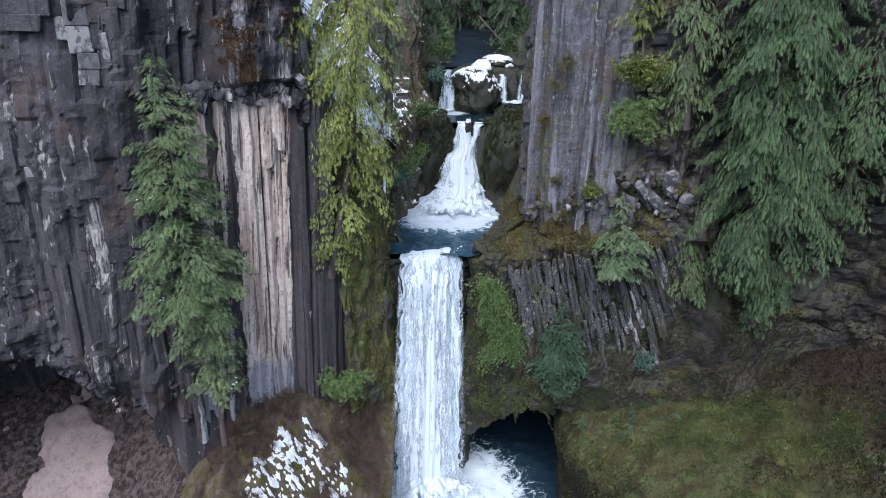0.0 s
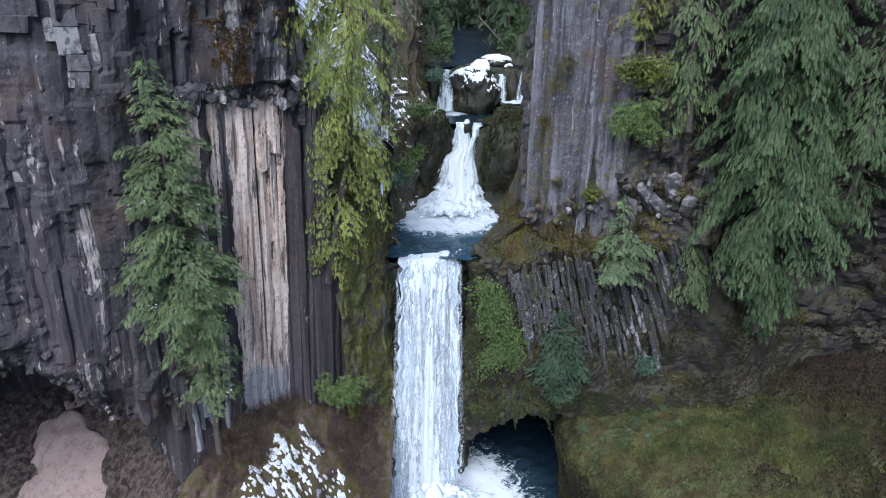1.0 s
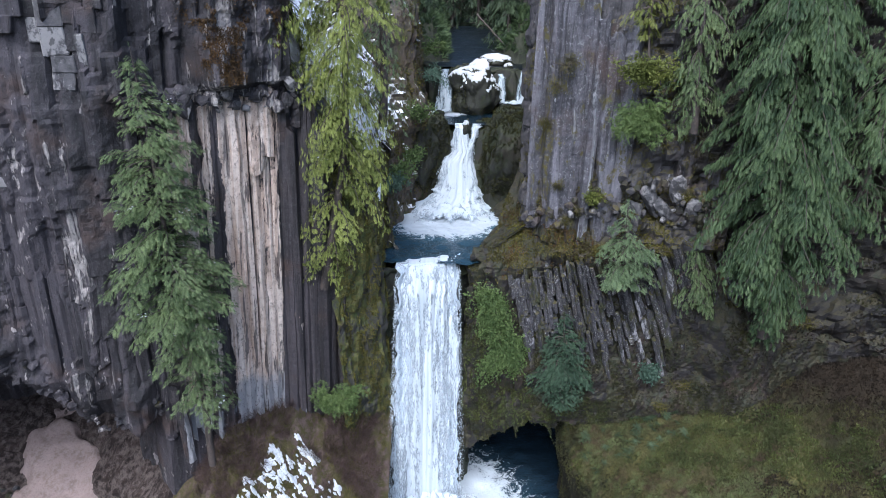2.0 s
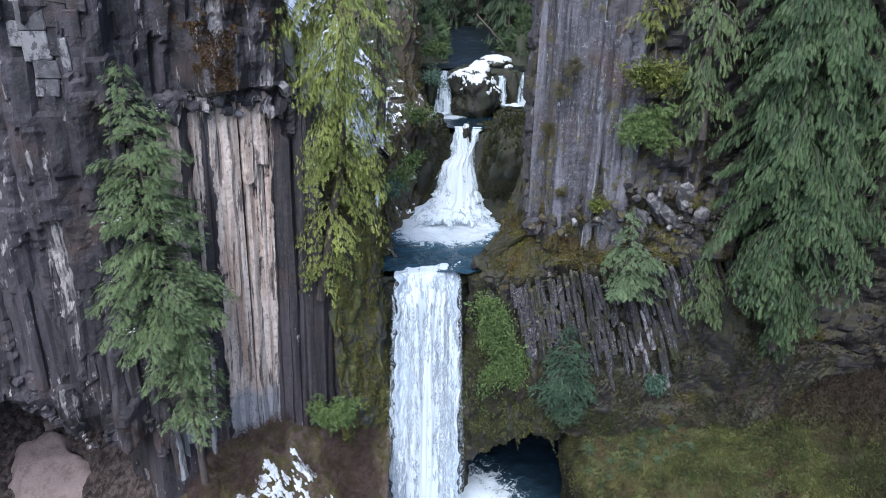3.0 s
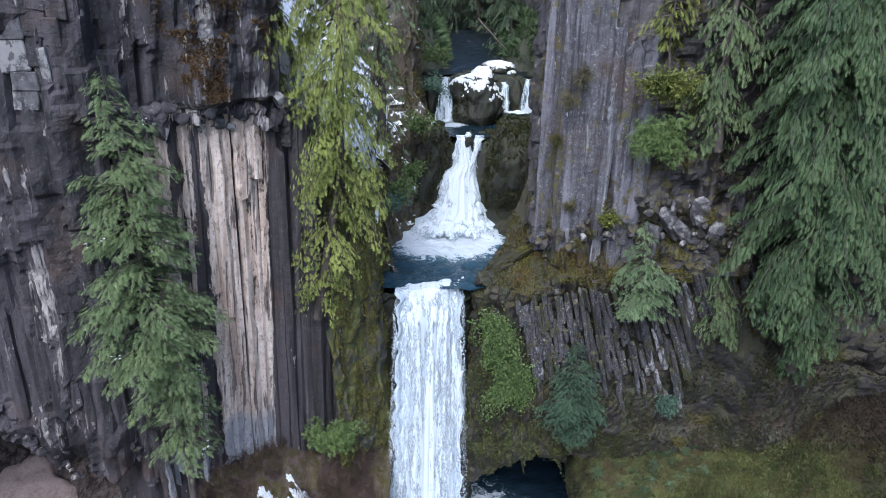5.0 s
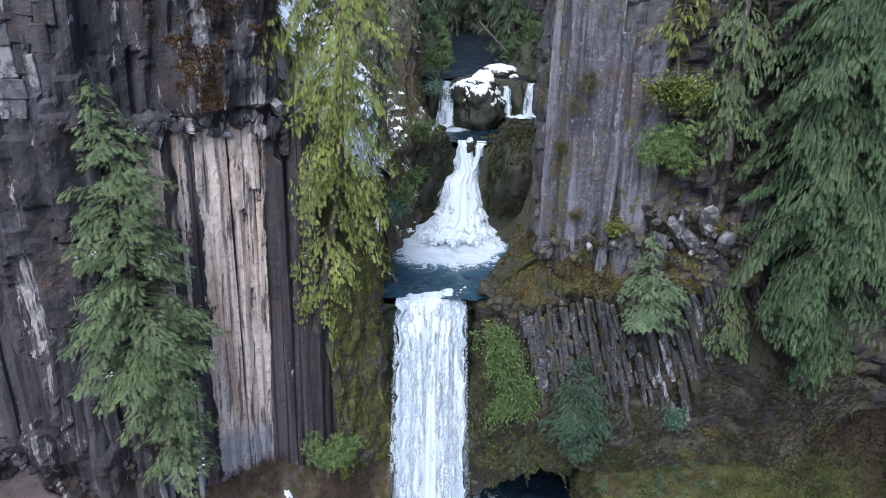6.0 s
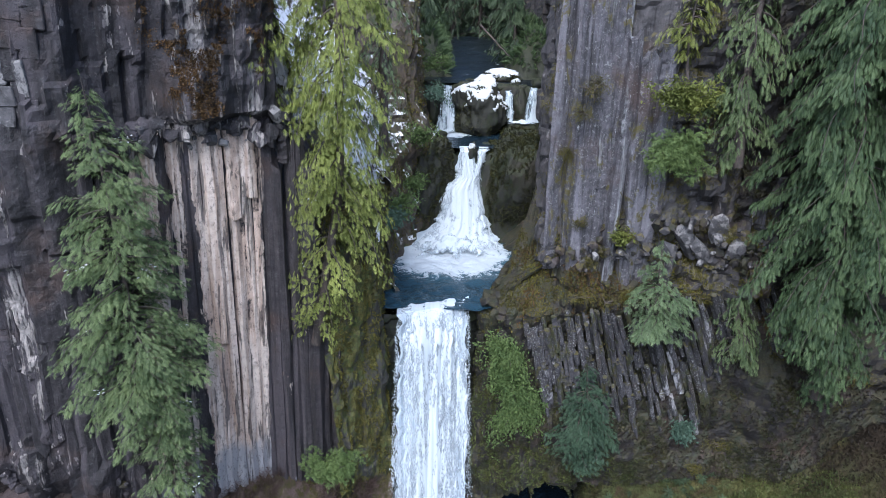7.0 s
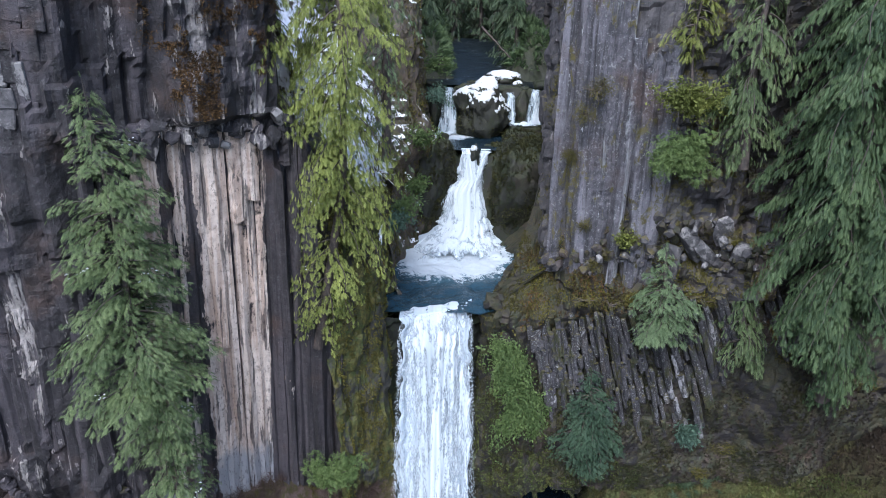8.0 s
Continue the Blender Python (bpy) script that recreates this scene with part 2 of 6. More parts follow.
def water_material(name, deep, foam_at, foam_scale, streak=(1, 1, 1), rough=0.08):
    m, t, n, l, bsdf = nodes_of(name)
    pos = stretched(t, *streak)
    a = noise_node(t, pos, foam_scale, 8, 0.65, 1.2)
    col = mixed(t, between(t, a, foam_at, foam_at + 0.1), deep, (0.78, 0.85, 0.92))
    l.new(col, bsdf.inputs["Base Color"])
    r = n.new("ShaderNodeMapRange")
    r.inputs["From Min"].default_value, r.inputs["From Max"].default_value = foam_at, foam_at + 0.1
    r.inputs["To Min"].default_value, r.inputs["To Max"].default_value = rough, 0.8
    l.new(a, r.inputs["Value"])
    l.new(r.outputs[0], bsdf.inputs["Roughness"])
    bumped(t, bsdf, noise_node(t, pos, 2.2, 6, 0.6, 0.6), 0.5, 0.25)
    return m


def fall_material(name, gap_at=0.42, blue=(0.50, 0.62, 0.74), solid=False, white=(0.50, 0.545, 0.575), tear=0.10):
    """White water in falling clots and threads; towards the sides of a fall it tears and lets the dark through."""
    m, t, n, l, bsdf = nodes_of(name)
    long = noise_node(t, stretched(t, 1.6, 1.6, 0.10), 1.0, 4, 0.55, 0.15)
    clots = noise_node(t, stretched(t, 3.0, 3.0, 0.75), 1.0, 6, 0.68, 0.35)
    drops = noise_node(t, stretched(t, 9.0, 9.0, 3.2), 1.0, 4, 0.7, 0.2)
    edge = n.new("ShaderNodeAttribute")
    edge.attribute_name = "edge"
    near = between(t, edge.outputs["Fac"], 0.05, 1.0)
    s = maths(t, "ADD", maths(t, "MULTIPLY", long, 0.40), maths(t, "ADD", maths(t, "MULTIPLY", clots, 0.38), maths(t, "MULTIPLY", drops, 0.22)))
    torn = maths(t, "SUBTRACT", s, maths(t, "MULTIPLY", near, tear))
    col = mixed(t, between(t, torn, 0.34, 0.52), blue, white)
    l.new(col, bsdf.inputs["Base Color"])
    bsdf.inputs["Roughness"].default_value = 0.75
    bsdf.inputs["Specular IOR Level"].default_value = 0.1
    bumped(t, bsdf, s, 0.25, 0.15)
    if not solid:
        l.new(between(t, torn, gap_at - 0.03, gap_at + 0.09), bsdf.inputs["Alpha"])
    return m


def foam_water(name, deep, shallow, middle, near, far, scale=0.8, rough=0.06, lift=0.28):
    """Water that froths round the foot of a fall and clears away from it."""
    m, t, n, l, bsdf = nodes_of(name)
    pos = stretched(t, 1, 1, 1)
    g = n.new("ShaderNodeNewGeometry")
    v = n.new("ShaderNodeVectorMath")
    v.operation = "DISTANCE"
    v.inputs[1].default_value = middle
    l.new(g.outputs["Position"], v.inputs[0])
    away = between(t, v.outputs["Value"], near, far)
    a = noise_node(t, pos, scale, 8, 0.68, 1.4)
    thin = noise_node(t, pos, scale * 2.6, 7, 0.7, 2.2)
    level = maths(t, "ADD", maths(t, "MULTIPLY", a, 0.6), maths(t, "MULTIPLY", thin, 0.4))
    level = maths(t, "SUBTRACT", maths(t, "ADD", level, lift), maths(t, "MULTIPLY", away, 0.40))
    f = between(t, level, 0.50, 0.62)
    col = mixed(t, away, shallow, deep)
    col = mixed(t, f, col, (0.50, 0.55, 0.585))
    l.new(col, bsdf.inputs["Base Color"])
    r = n.new("ShaderNodeMapRange")
    r.inputs["To Min"].default_value, r.inputs["To Max"].default_value = rough, 0.8
    l.new(f, r.inputs["Value"])
    l.new(r.outputs[0], bsdf.inputs["Roughness"])
    bumped(t, bsdf, maths(t, "ADD", thin, noise_node(t, pos, 2.0, 6, 0.6, 0.8)), 0.45, 0.2)
    return m


LEAN = 0.035  # how far the dark cliff and its columns lean

MAT = dict(
    left_rock=streaked_rock("left_cliff_rock", (0.0150, 0.0127, 0.0148), (0.035, 0.0298, 0.0340), (0.32, 0.29, 0.27), (0.155, 0.138, 0.138), ((-30.0, 0.42), (-26.5, 0.44), (-25.0, 0.36), (-23.2, 0.57), (-22.3, 0.57), (-21.5, 0.40), (-19.5, 0.48), (-18.0, 0.36), (-16.4, 0.45), (-15.6, 0.66), (-9.0, 0.60)), 0.045, LEAN, speck=0.12, chips=0.045),
    pale_column=streaked_rock("fluted_wall_rock", (0.018, 0.0146, 0.0165), (0.046, 0.038, 0.0405), (0.60, 0.51, 0.44), (0.42, 0.315, 0.25), ((-19.0, 0.35), (-17.4, 0.45), (-17.1, 1.0), (-16.1, 0.95), (-15.85, 0.5), (-15.6, 0.95), (-15.1, 0.85), (-14.85, 0.42), (-14.5, 0.92), (-13.3, 1.0), (-12.2, 1.0), (-11.5, 0.9), (-11.1, 0.22), (-9.5, 0.34), (-8.9, 0.15), (-6.0, 0.25)), 0.01, LEAN, low=(0.25, 0.245, 0.255), speck=0.12, wear=0.2, chips=0.012, gashes=0.75),
    scar_column=streaked_rock("scarred_column_rock", (0.0150, 0.0127, 0.0148), (0.035, 0.0298, 0.0340), (0.32, 0.29, 0.27), (0.155, 0.138, 0.138), ((-30.0, 0.42), (-26.5, 0.44), (-25.0, 0.36), (-23.2, 0.57), (-22.3, 0.57), (-21.5, 0.40), (-19.5, 0.48), (-18.0, 0.36), (-16.4, 0.45), (-15.6, 0.66), (-9.0, 0.60)), 0.045, 0.0, speck=0.12, chips=0.045),
    block=rock_material("pale_block_rock", (0.035, 0.033, 0.035), (0.085, 0.080, 0.082), (0.19, 0.18, 0.175), 0.52, 0.1, rust=0.15, per_piece=0.25, streak=0.6),
    # brown rock taken almost to black: shade under the overhang is in its colour
    amphi=rock_material("shade_darkened_amphi_rock", (0.0050, 0.0040, 0.0038), (0.0115, 0.0085, 0.0072), (0.040, 0.034, 0.032), 0.70, 0.7, (0.034, 0.028, 0.009), rust=0.2, wall_moss=0.45, lichen=-0.6),
    scree=ground_material("pinkish_scree", [(0.27, 0.205, 0.185), (0.31, 0.24, 0.22), (0.20, 0.15, 0.13), (0.28, 0.22, 0.20)], 0.5),
    cave_litter=ground_material("cave_litter", [(0.028, 0.020, 0.017), (0.052, 0.038, 0.033), (0.020, 0.015, 0.0135), (0.10, 0.080, 0.071)], 0.3),
    cave_rock=rock_material("cave_rock", (0.085, 0.062, 0.056), (0.19, 0.145, 0.13), (0.26, 0.21, 0.195), 0.50, 0.0, rust=0.3, streak=0.6, stains=0.5),
    gorge_rock=rock_material("gorge_rock", (0.034, 0.029, 0.024), (0.085, 0.064, 0.048), (0.17, 0.15, 0.135), 0.62, 0.5, (0.075, 0.072, 0.020), rust=0.6, wall_moss=0.55, snow=0.55),
    buttress=rock_material("mossy_buttress_rock", (0.02, 0.02, 0.018), (0.045, 0.04, 0.032), (0.11, 0.10, 0.09), 0.68, 0.4, (0.105, 0.095, 0.016), rust=0.3, wall_moss=0.85),
    right_rock=rock_material("right_cliff_rock", (0.030, 0.028, 0.030), (0.068, 0.062, 0.064), (0.19, 0.18, 0.18), 0.61, 0.5, (0.085, 0.07, 0.02), rust=0.4, scars=0.4),
    grey_column=streaked_rock("grey_column_rock", (0.040, 0.037, 0.043), (0.105, 0.100, 0.113), (0.36, 0.365, 0.385), (0.235, 0.235, 0.255), ((6.5, 0.35), (8.0, 0.42), (9.0, 0.48), (9.8, 0.75), (11.5, 0.80), (12.6, 0.6), (13.4, 0.3), (15.0, 0.3)), 0.02, 0.0, speck=0.6, moss=0.6, crisp=0.09, chips=0.03, gashes=0.6),
    ledge_rock=rock_material("mossy_ledge_rock", (0.0080, 0.0066, 0.0068), (0.021, 0.016, 0.0145), (0.085, 0.080, 0.083), 0.63, 0.6, (0.042, 0.035, 0.011), rust=0.5, streak=0.4, wall_moss=0.75, lichen=-0.1, chips=0.6),
    slim_column=rock_material("slim_column_rock", (0.022, 0.020, 0.023), (0.060, 0.056, 0.061), (0.23, 0.225, 0.235), 0.585, 0.7, (0.062, 0.054, 0.016), rust=0.35, streak=0.30, per_piece=0.2, wall_moss=0.5, lichen=0.9, chips=0.5),
    mossy=rock_material("moss_covered_rock", (0.009, 0.010, 0.008), (0.020, 0.020, 0.013), (0.055, 0.055, 0.04), 0.68, 0.8, (0.028, 0.033, 0.009), rust=0.2, wall_moss=0.6, lichen=-0.6),
    boulder=rock_material("snowy_boulder_rock", (0.02, 0.022, 0.02), (0.045, 0.045, 0.04), (0.1, 0.1, 0.09), 0.68, 0.9, (0.055, 0.065, 0.014), snow=1.9, rust=0.1, wall_moss=0.6),
    turf=ground_material("mossy_turf", [(0.054, 0.049, 0.021), (0.105, 0.097, 0.032), (0.052, 0.034, 0.022), (0.080, 0.096, 0.037)], 0.14, bare=(0.016, 0.015, 0.011), head=(13.5, 19.0, (0.023, 0.017, 0.0115))),
    scrub=ground_material("bare_scrub", [(0.07, 0.048, 0.040), (0.085, 0.075, 0.028), (0.12, 0.088, 0.08), (0.06, 0.055, 0.02)], 0.35),
    soil=ground_material("forest_floor", [(0.035, 0.03, 0.015), (0.05, 0.05, 0.018), (0.03, 0.025, 0.018)], 0.2),
    pool=foam_water("upper_pool_water", (0.014, 0.036, 0.054), (0.07, 0.14, 0.175), (0.3, 66.4, 24.6), 2.4, 8.5, 0.9, lift=0.26),
    plunge=foam_water("plunge_pool_water", (0.008, 0.016, 0.026), (0.04, 0.075, 0.10), (-0.3, 52.5, 0.0), 2.5, 14.0, 0.6),
    middle=foam_water("middle_pool_water", (0.009, 0.019, 0.029), (0.04, 0.08, 0.11), (0.4, 78.8, 33.0), 0.4, 3.6, 1.0, lift=0.30),
    creek=water_material("creek_water", (0.005, 0.008, 0.010), 0.62, 0.7, rough=0.32),
    fall=fall_material("falling_water", 0.42, blue=(0.42, 0.47, 0.515)),
    white_fall=fall_material("white_falling_water", 0.36, blue=(0.44, 0.49, 0.53)),
    white_fall_back=fall_material("white_water_core", blue=(0.42, 0.475, 0.52), solid=True),
    small_fall=fall_material("small_falling_water", 0.40, blue=(0.28, 0.37, 0.43)),
    fall_back=fall_material("falling_water_core", blue=(0.43, 0.49, 0.55), solid=True),
    foam=fall_material("foam", 0.36, blue=(0.40, 0.46, 0.51), tear=0.27),
    bark=rock_material("conifer_bark", (0.035, 0.028, 0.024), (0.08, 0.06, 0.05), (0.14, 0.12, 0.1), 0.6, 0.2, rust=0.2),
    fir=leaf_material("fir_needles", (0.068, 0.100, 0.044), (0.225, 0.285, 0.125), 0.4),
    dark_fir=leaf_material("dark_fir_needles", (0.034, 0.060, 0.028), (0.130, 0.182, 0.078), 0.35),
    # darker copy of the fir needles: the gorge's shade is put into their colour
    shade_fir=leaf_material("shaded_fir_needles", (0.028, 0.045, 0.026), (0.088, 0.122, 0.062), 0.3),
    cedar=leaf_material("cedar_sprays", (0.125, 0.150, 0.040), (0.38, 0.42, 0.118), 0.5),
    young_fir=leaf_material("young_fir_needles", (0.024, 0.045, 0.027), (0.070, 0.112, 0.064)),
    blue_fir=leaf_material("bluish_needles", (0.085, 0.125, 0.062), (0.23, 0.30, 0.15), 0.4),
    shrub=leaf_material("shrub_leaves", (0.058, 0.092, 0.028), (0.165, 0.22, 0.075), single=0.6),
    yellow_shrub=leaf_material("yellowish_shrub_leaves", (0.085, 0.100, 0.022), (0.23, 0.25, 0.060)),
    blue_shrub=leaf_material("bluish_shrub_leaves", (0.05, 0.085, 0.06), (0.12, 0.18, 0.13)),
    fern=leaf_material("fern_fronds", (0.032, 0.050, 0.025), (0.085, 0.115, 0.058)),
    moss=leaf_material("moss_tufts", (0.050, 0.045, 0.010), (0.14, 0.125, 0.022), 0.1),
    rust_moss=leaf_material("rusty_moss_tufts", (0.050, 0.031, 0.013), (0.150, 0.086, 0.032), 0.1),
    # brown litter, its colour lowered to include shade from the overhang and large fir
    litter=leaf_material("shade_darkened_litter", (0.012, 0.009, 0.006), (0.036, 0.025, 0.014), 0.05),
    green_moss=leaf_material("green_moss_tufts", (0.040, 0.050, 0.016), (0.120, 0.135, 0.038), 0.1),
    dark_moss=leaf_material("dark_moss_tufts", (0.018, 0.020, 0.007), (0.060, 0.057, 0.014), 0.05),
    grass=leaf_material("grass_blades", (0.034, 0.032, 0.013), (0.140, 0.134, 0.052), 0.1),
    twig=leaf_material("bare_twigs", (0.05, 0.032, 0.028), (0.15, 0.105, 0.09), 0.0),
    wood=rock_material("dead_wood", (0.10, 0.08, 0.06), (0.20, 0.16, 0.13), (0.34, 0.30, 0.26), 0.5, 0.1, rust=0.0, streak=1.0, stains=0.2),
    snowy=ground_material("snowy_bank_soil", [(0.06, 0.05, 0.035), (0.08, 0.075, 0.03)], 0.4, snow=0.86),
    snow=ground_material("snow", [(0.62, 0.645, 0.675), (0.68, 0.70, 0.725)], 0.8),
)


# ---- mesh helpers ----
def mesh_object(name, verts, faces, material, parent=None, label="", smooth=False):
    me = bpy.data.meshes.new(name)
    me.from_pydata(np.asarray(verts, float).reshape(-1, 3).tolist(), [], faces if isinstance(faces, list) else faces.tolist())
    me.materials.append(material)
    if smooth:
        me.shade_smooth()
    ob = new(name, me)
    if parent is not None:
        ob.parent = parent
    if label:
        ob["label"] = label
    return ob


def part(name, bm, material, parent, label=""):
    me = bpy.data.meshes.new(name)
    bm.to_mesh(me)
    bm.free()
    me.materials.append(material)
    ob = new(name, me)
    ob.parent = parent
    if label:
        ob["label"] = label
    return ob


GRID = {}


def sheet(name, X, Y, Z, material, parent=None, label="", smooth=True):
    """A grid of points as one surface."""
    GRID[name] = (X, Y, Z)
    n, m = X.shape
    idx = np.arange(n * m).reshape(n, m)
    faces = np.stack([idx[:-1, :-1], idx[1:, :-1], idx[1:, 1:], idx[:-1, 1:]], -1).reshape(-1, 4)
    return mesh_object(name, np.stack([X, Y, Z], -1), faces, material, parent, label, smooth)


def along(path, du):
    """Points at even steps along a plan line, rounded at its corners, with the normal to its right."""
    p = np.array(path, float)
    for _ in range(2):
        q = np.empty((2 * len(p), 2))
        q[0], q[-1] = p[0], p[-1]
        q[1:-1:2], q[2:-1:2] = p[:-1] * 0.75 + p[1:] * 0.25, p[:-1] * 0.25 + p[1:] * 0.75
        p = q
    s = np.concatenate([[0], np.cumsum(np.hypot(*np.diff(p, axis=0).T))])
    u = np.linspace(0, s[-1], int(s[-1] / du) + 1)
    x, y = np.interp(u, s, p[:, 0]), np.interp(u, s, p[:, 1])
    tx, ty = np.gradient(x), np.gradient(y)
    ln = np.hypot(tx, ty) + 1e-9
    return u, x, y, ty / ln, -tx / ln


# ---- growth helpers ----
def lobe_template(blades, length, angle, droop, seed, thin=0.06):
    """One flat, drooping spray: narrow pointed twigs of needles on both sides of a stem, shorter towards its tip."""
    rng = np.random.default_rng(seed)
    v = []
    for i in range(blades):
        s = 0.04 + 0.78 * i / blades
        side = 1 if i % 2 else -1
        ln = length * (1.1 - 0.75 * s) * rng.uniform(0.8, 1.2)
        turn = angle * rng.uniform(0.8, 1.2)
        z = -droop * s * s
        v += [(s - thin, 0, z), (s + thin * 1.3, 0, z), (s + math.cos(turn) * ln, side * math.sin(turn) * ln, z - 0.35 * ln - rng.uniform(0, 0.08))]
    v += [(0.70, -thin, -droop * 0.5), (0.70, thin, -droop * 0.5), (1.12, 0, -droop * 1.2)]
    return np.array(v), [(i, i + 1, i + 2) for i in range(0, len(v), 3)]


FIR_LOBE = lobe_template(10, 0.58, 0.80, 0.35, 3)
HEMLOCK_LOBE = lobe_template(10, 0.55, 0.95, 0.20, 4, 0.05)
CEDAR_LOBE = lobe_template(10, 0.62, 0.85, 0.40, 5, 0.07)


def leaf_cloud(name, template, at, ahead, size, material, parent, rng, label="", tumble=0.7):
    """Copies of a twig at many places, pointing ahead, in one mesh. A template is loose triangles, or points and faces."""
    at, ahead = np.asarray(at, float), np.asarray(ahead, float)
    ahead = ahead / (np.linalg.norm(ahead, axis=1, keepdims=True) + 1e-9)
    up = np.array([0, 0, 1.0]) + rng.normal(0, tumble, at.shape)
    side = np.cross(up, ahead)
    side /= np.linalg.norm(side, axis=1, keepdims=True) + 1e-9
    top = np.cross(ahead, side)
    points = template[0] if isinstance(template, tuple) else template
    t = points[None] * np.asarray(size)[:, None, None]
    v = at[:, None] + t[..., :1] * ahead[:, None] + t[..., 1:2] * side[:, None] + t[..., 2:] * top[:, None]
    if isinstance(template, tuple):
        faces = (np.array(template[1])[None] + (np.arange(len(at)) * len(points))[:, None, None]).reshape(-1, len(template[1][0]))
    else:
        faces = np.arange(v.shape[0] * v.shape[1]).reshape(-1, 3)
    ob = mesh_object(name, v.reshape(-1, 3), faces, material, parent, label)
    if isinstance(template, tuple):
        reach = points[:, 0] + 0.6 * np.abs(points[:, 1])
        tip = ob.data.attributes.new("tip", "FLOAT", "POINT")
        tip.data.foreach_set("value", np.tile(reach / reach.max(), len(at)).astype(np.float32))
    return ob


def tube(path, radii, sides=7):
    path = np.asarray(path, float)
    n = len(path)
    a = np.linspace(0, 2 * math.pi, sides, endpoint=False)
    t = np.gradient(path, axis=0)
    t /= np.linalg.norm(t, axis=1, keepdims=True) + 1e-9
    ref = np.where(np.abs(t[:, 2:]) > 0.9, [[1.0, 0, 0]], [[0, 0, 1.0]])
    s = np.cross(t, ref)
    s /= np.linalg.norm(s, axis=1, keepdims=True) + 1e-9
    b = np.cross(t, s)
    r = np.asarray(radii, float)[:, None, None]
    v = path[:, None] + r * (np.cos(a)[None, :, None] * s[:, None] + np.sin(a)[None, :, None] * b[:, None])
    f = [(i * sides + j, i * sides + (j + 1) % sides, (i + 1) * sides + (j + 1) % sides, (i + 1) * sides + j) for i in range(n - 1) for j in range(sides)]
    return v.reshape(-1, 3), f


def joined_tubes(tubes):
    vs, fs, k = [], [], 0
    for v, f in tubes:
        vs.append(v)
        fs += [tuple(i + k for i in q) for q in f]
        k += len(v)
    return np.concatenate(vs), fs


def cliff(name, path, z0, z1, du, dz, push, material, label, category="cliff", lean=0.0, rim=52.0, smooth=False, dig=None):
    """A rock face over a plan line; push(u, x, y, z) is how far each spot stands out of it. Above the rim it turns back into the plateau."""
    u, x, y, nx, ny = along(path, du)
    z = np.linspace(z0, z1, int((z1 - z0) / dz) + 1)
    if rim:
        z = np.concatenate([z[z < rim], rim + np.array([0.3, 0.6, 0.9, 1.1, 1.2])])
    U, Z = np.meshgrid(u, z, indexing="ij")
    X0, Y0 = np.meshgrid(x, z, indexing="ij")[0], np.meshgrid(y, z, indexing="ij")[0]
    out = push(U, X0, Y0, Z)
    if rim:
        out = out - np.interp(Z, [rim, rim + 0.3, rim + 0.9, rim + 1.2], [0, 0.6, 6, 18])
    X = X0 + nx[:, None] * out + lean * (np.clip(Z, 10, 60) - 37)
    Y = Y0 + ny[:, None] * out + (dig(U, X0, Y0, Z) if dig else 0)
    return tagged(sheet(name, X, Y, Z, material, smooth=smooth), label, category, kind="structure")


def stones(u, z, size=1.0, depth=0.5, seed=0, tall=3.0):
    """Relief of fractured basalt: angular blocks in tall files, ledges and a rough grain."""
    w = 0.5 * fbm(u * 0.35, z * 0.12, 0, 3, seed)
    a = u / size + w
    tilt = (a - np.floor(a) - 0.5) * hashed(np.floor(a).astype(np.int64), 0 * np.floor(a).astype(np.int64), 3, seed)
    blk = cells(a, z / (tall * size) + 0.3 * w, seed)
    blk2 = cells(a * 2.3 + 7, z / (0.9 * size) + w, seed + 31)
    return depth * (0.6 * blk + 0.9 * tilt + 0.12 * blk2 + 0.6 * fbm(u * 0.3, z * 0.14, 0.0, 3, seed + 3) + 0.22 * fbm(u * 1.7, z * 1.1, 0.0, 3, seed + 9))


# ---- the large structure ----
LEFT = [(-75, 10), (-58, 28), (-42, 37), (-31, 40), (-25, 41), (-20, 42), (-16, 44.2), (-13, 47), (-8.5, 49.4), (-6.6, 51.4)]


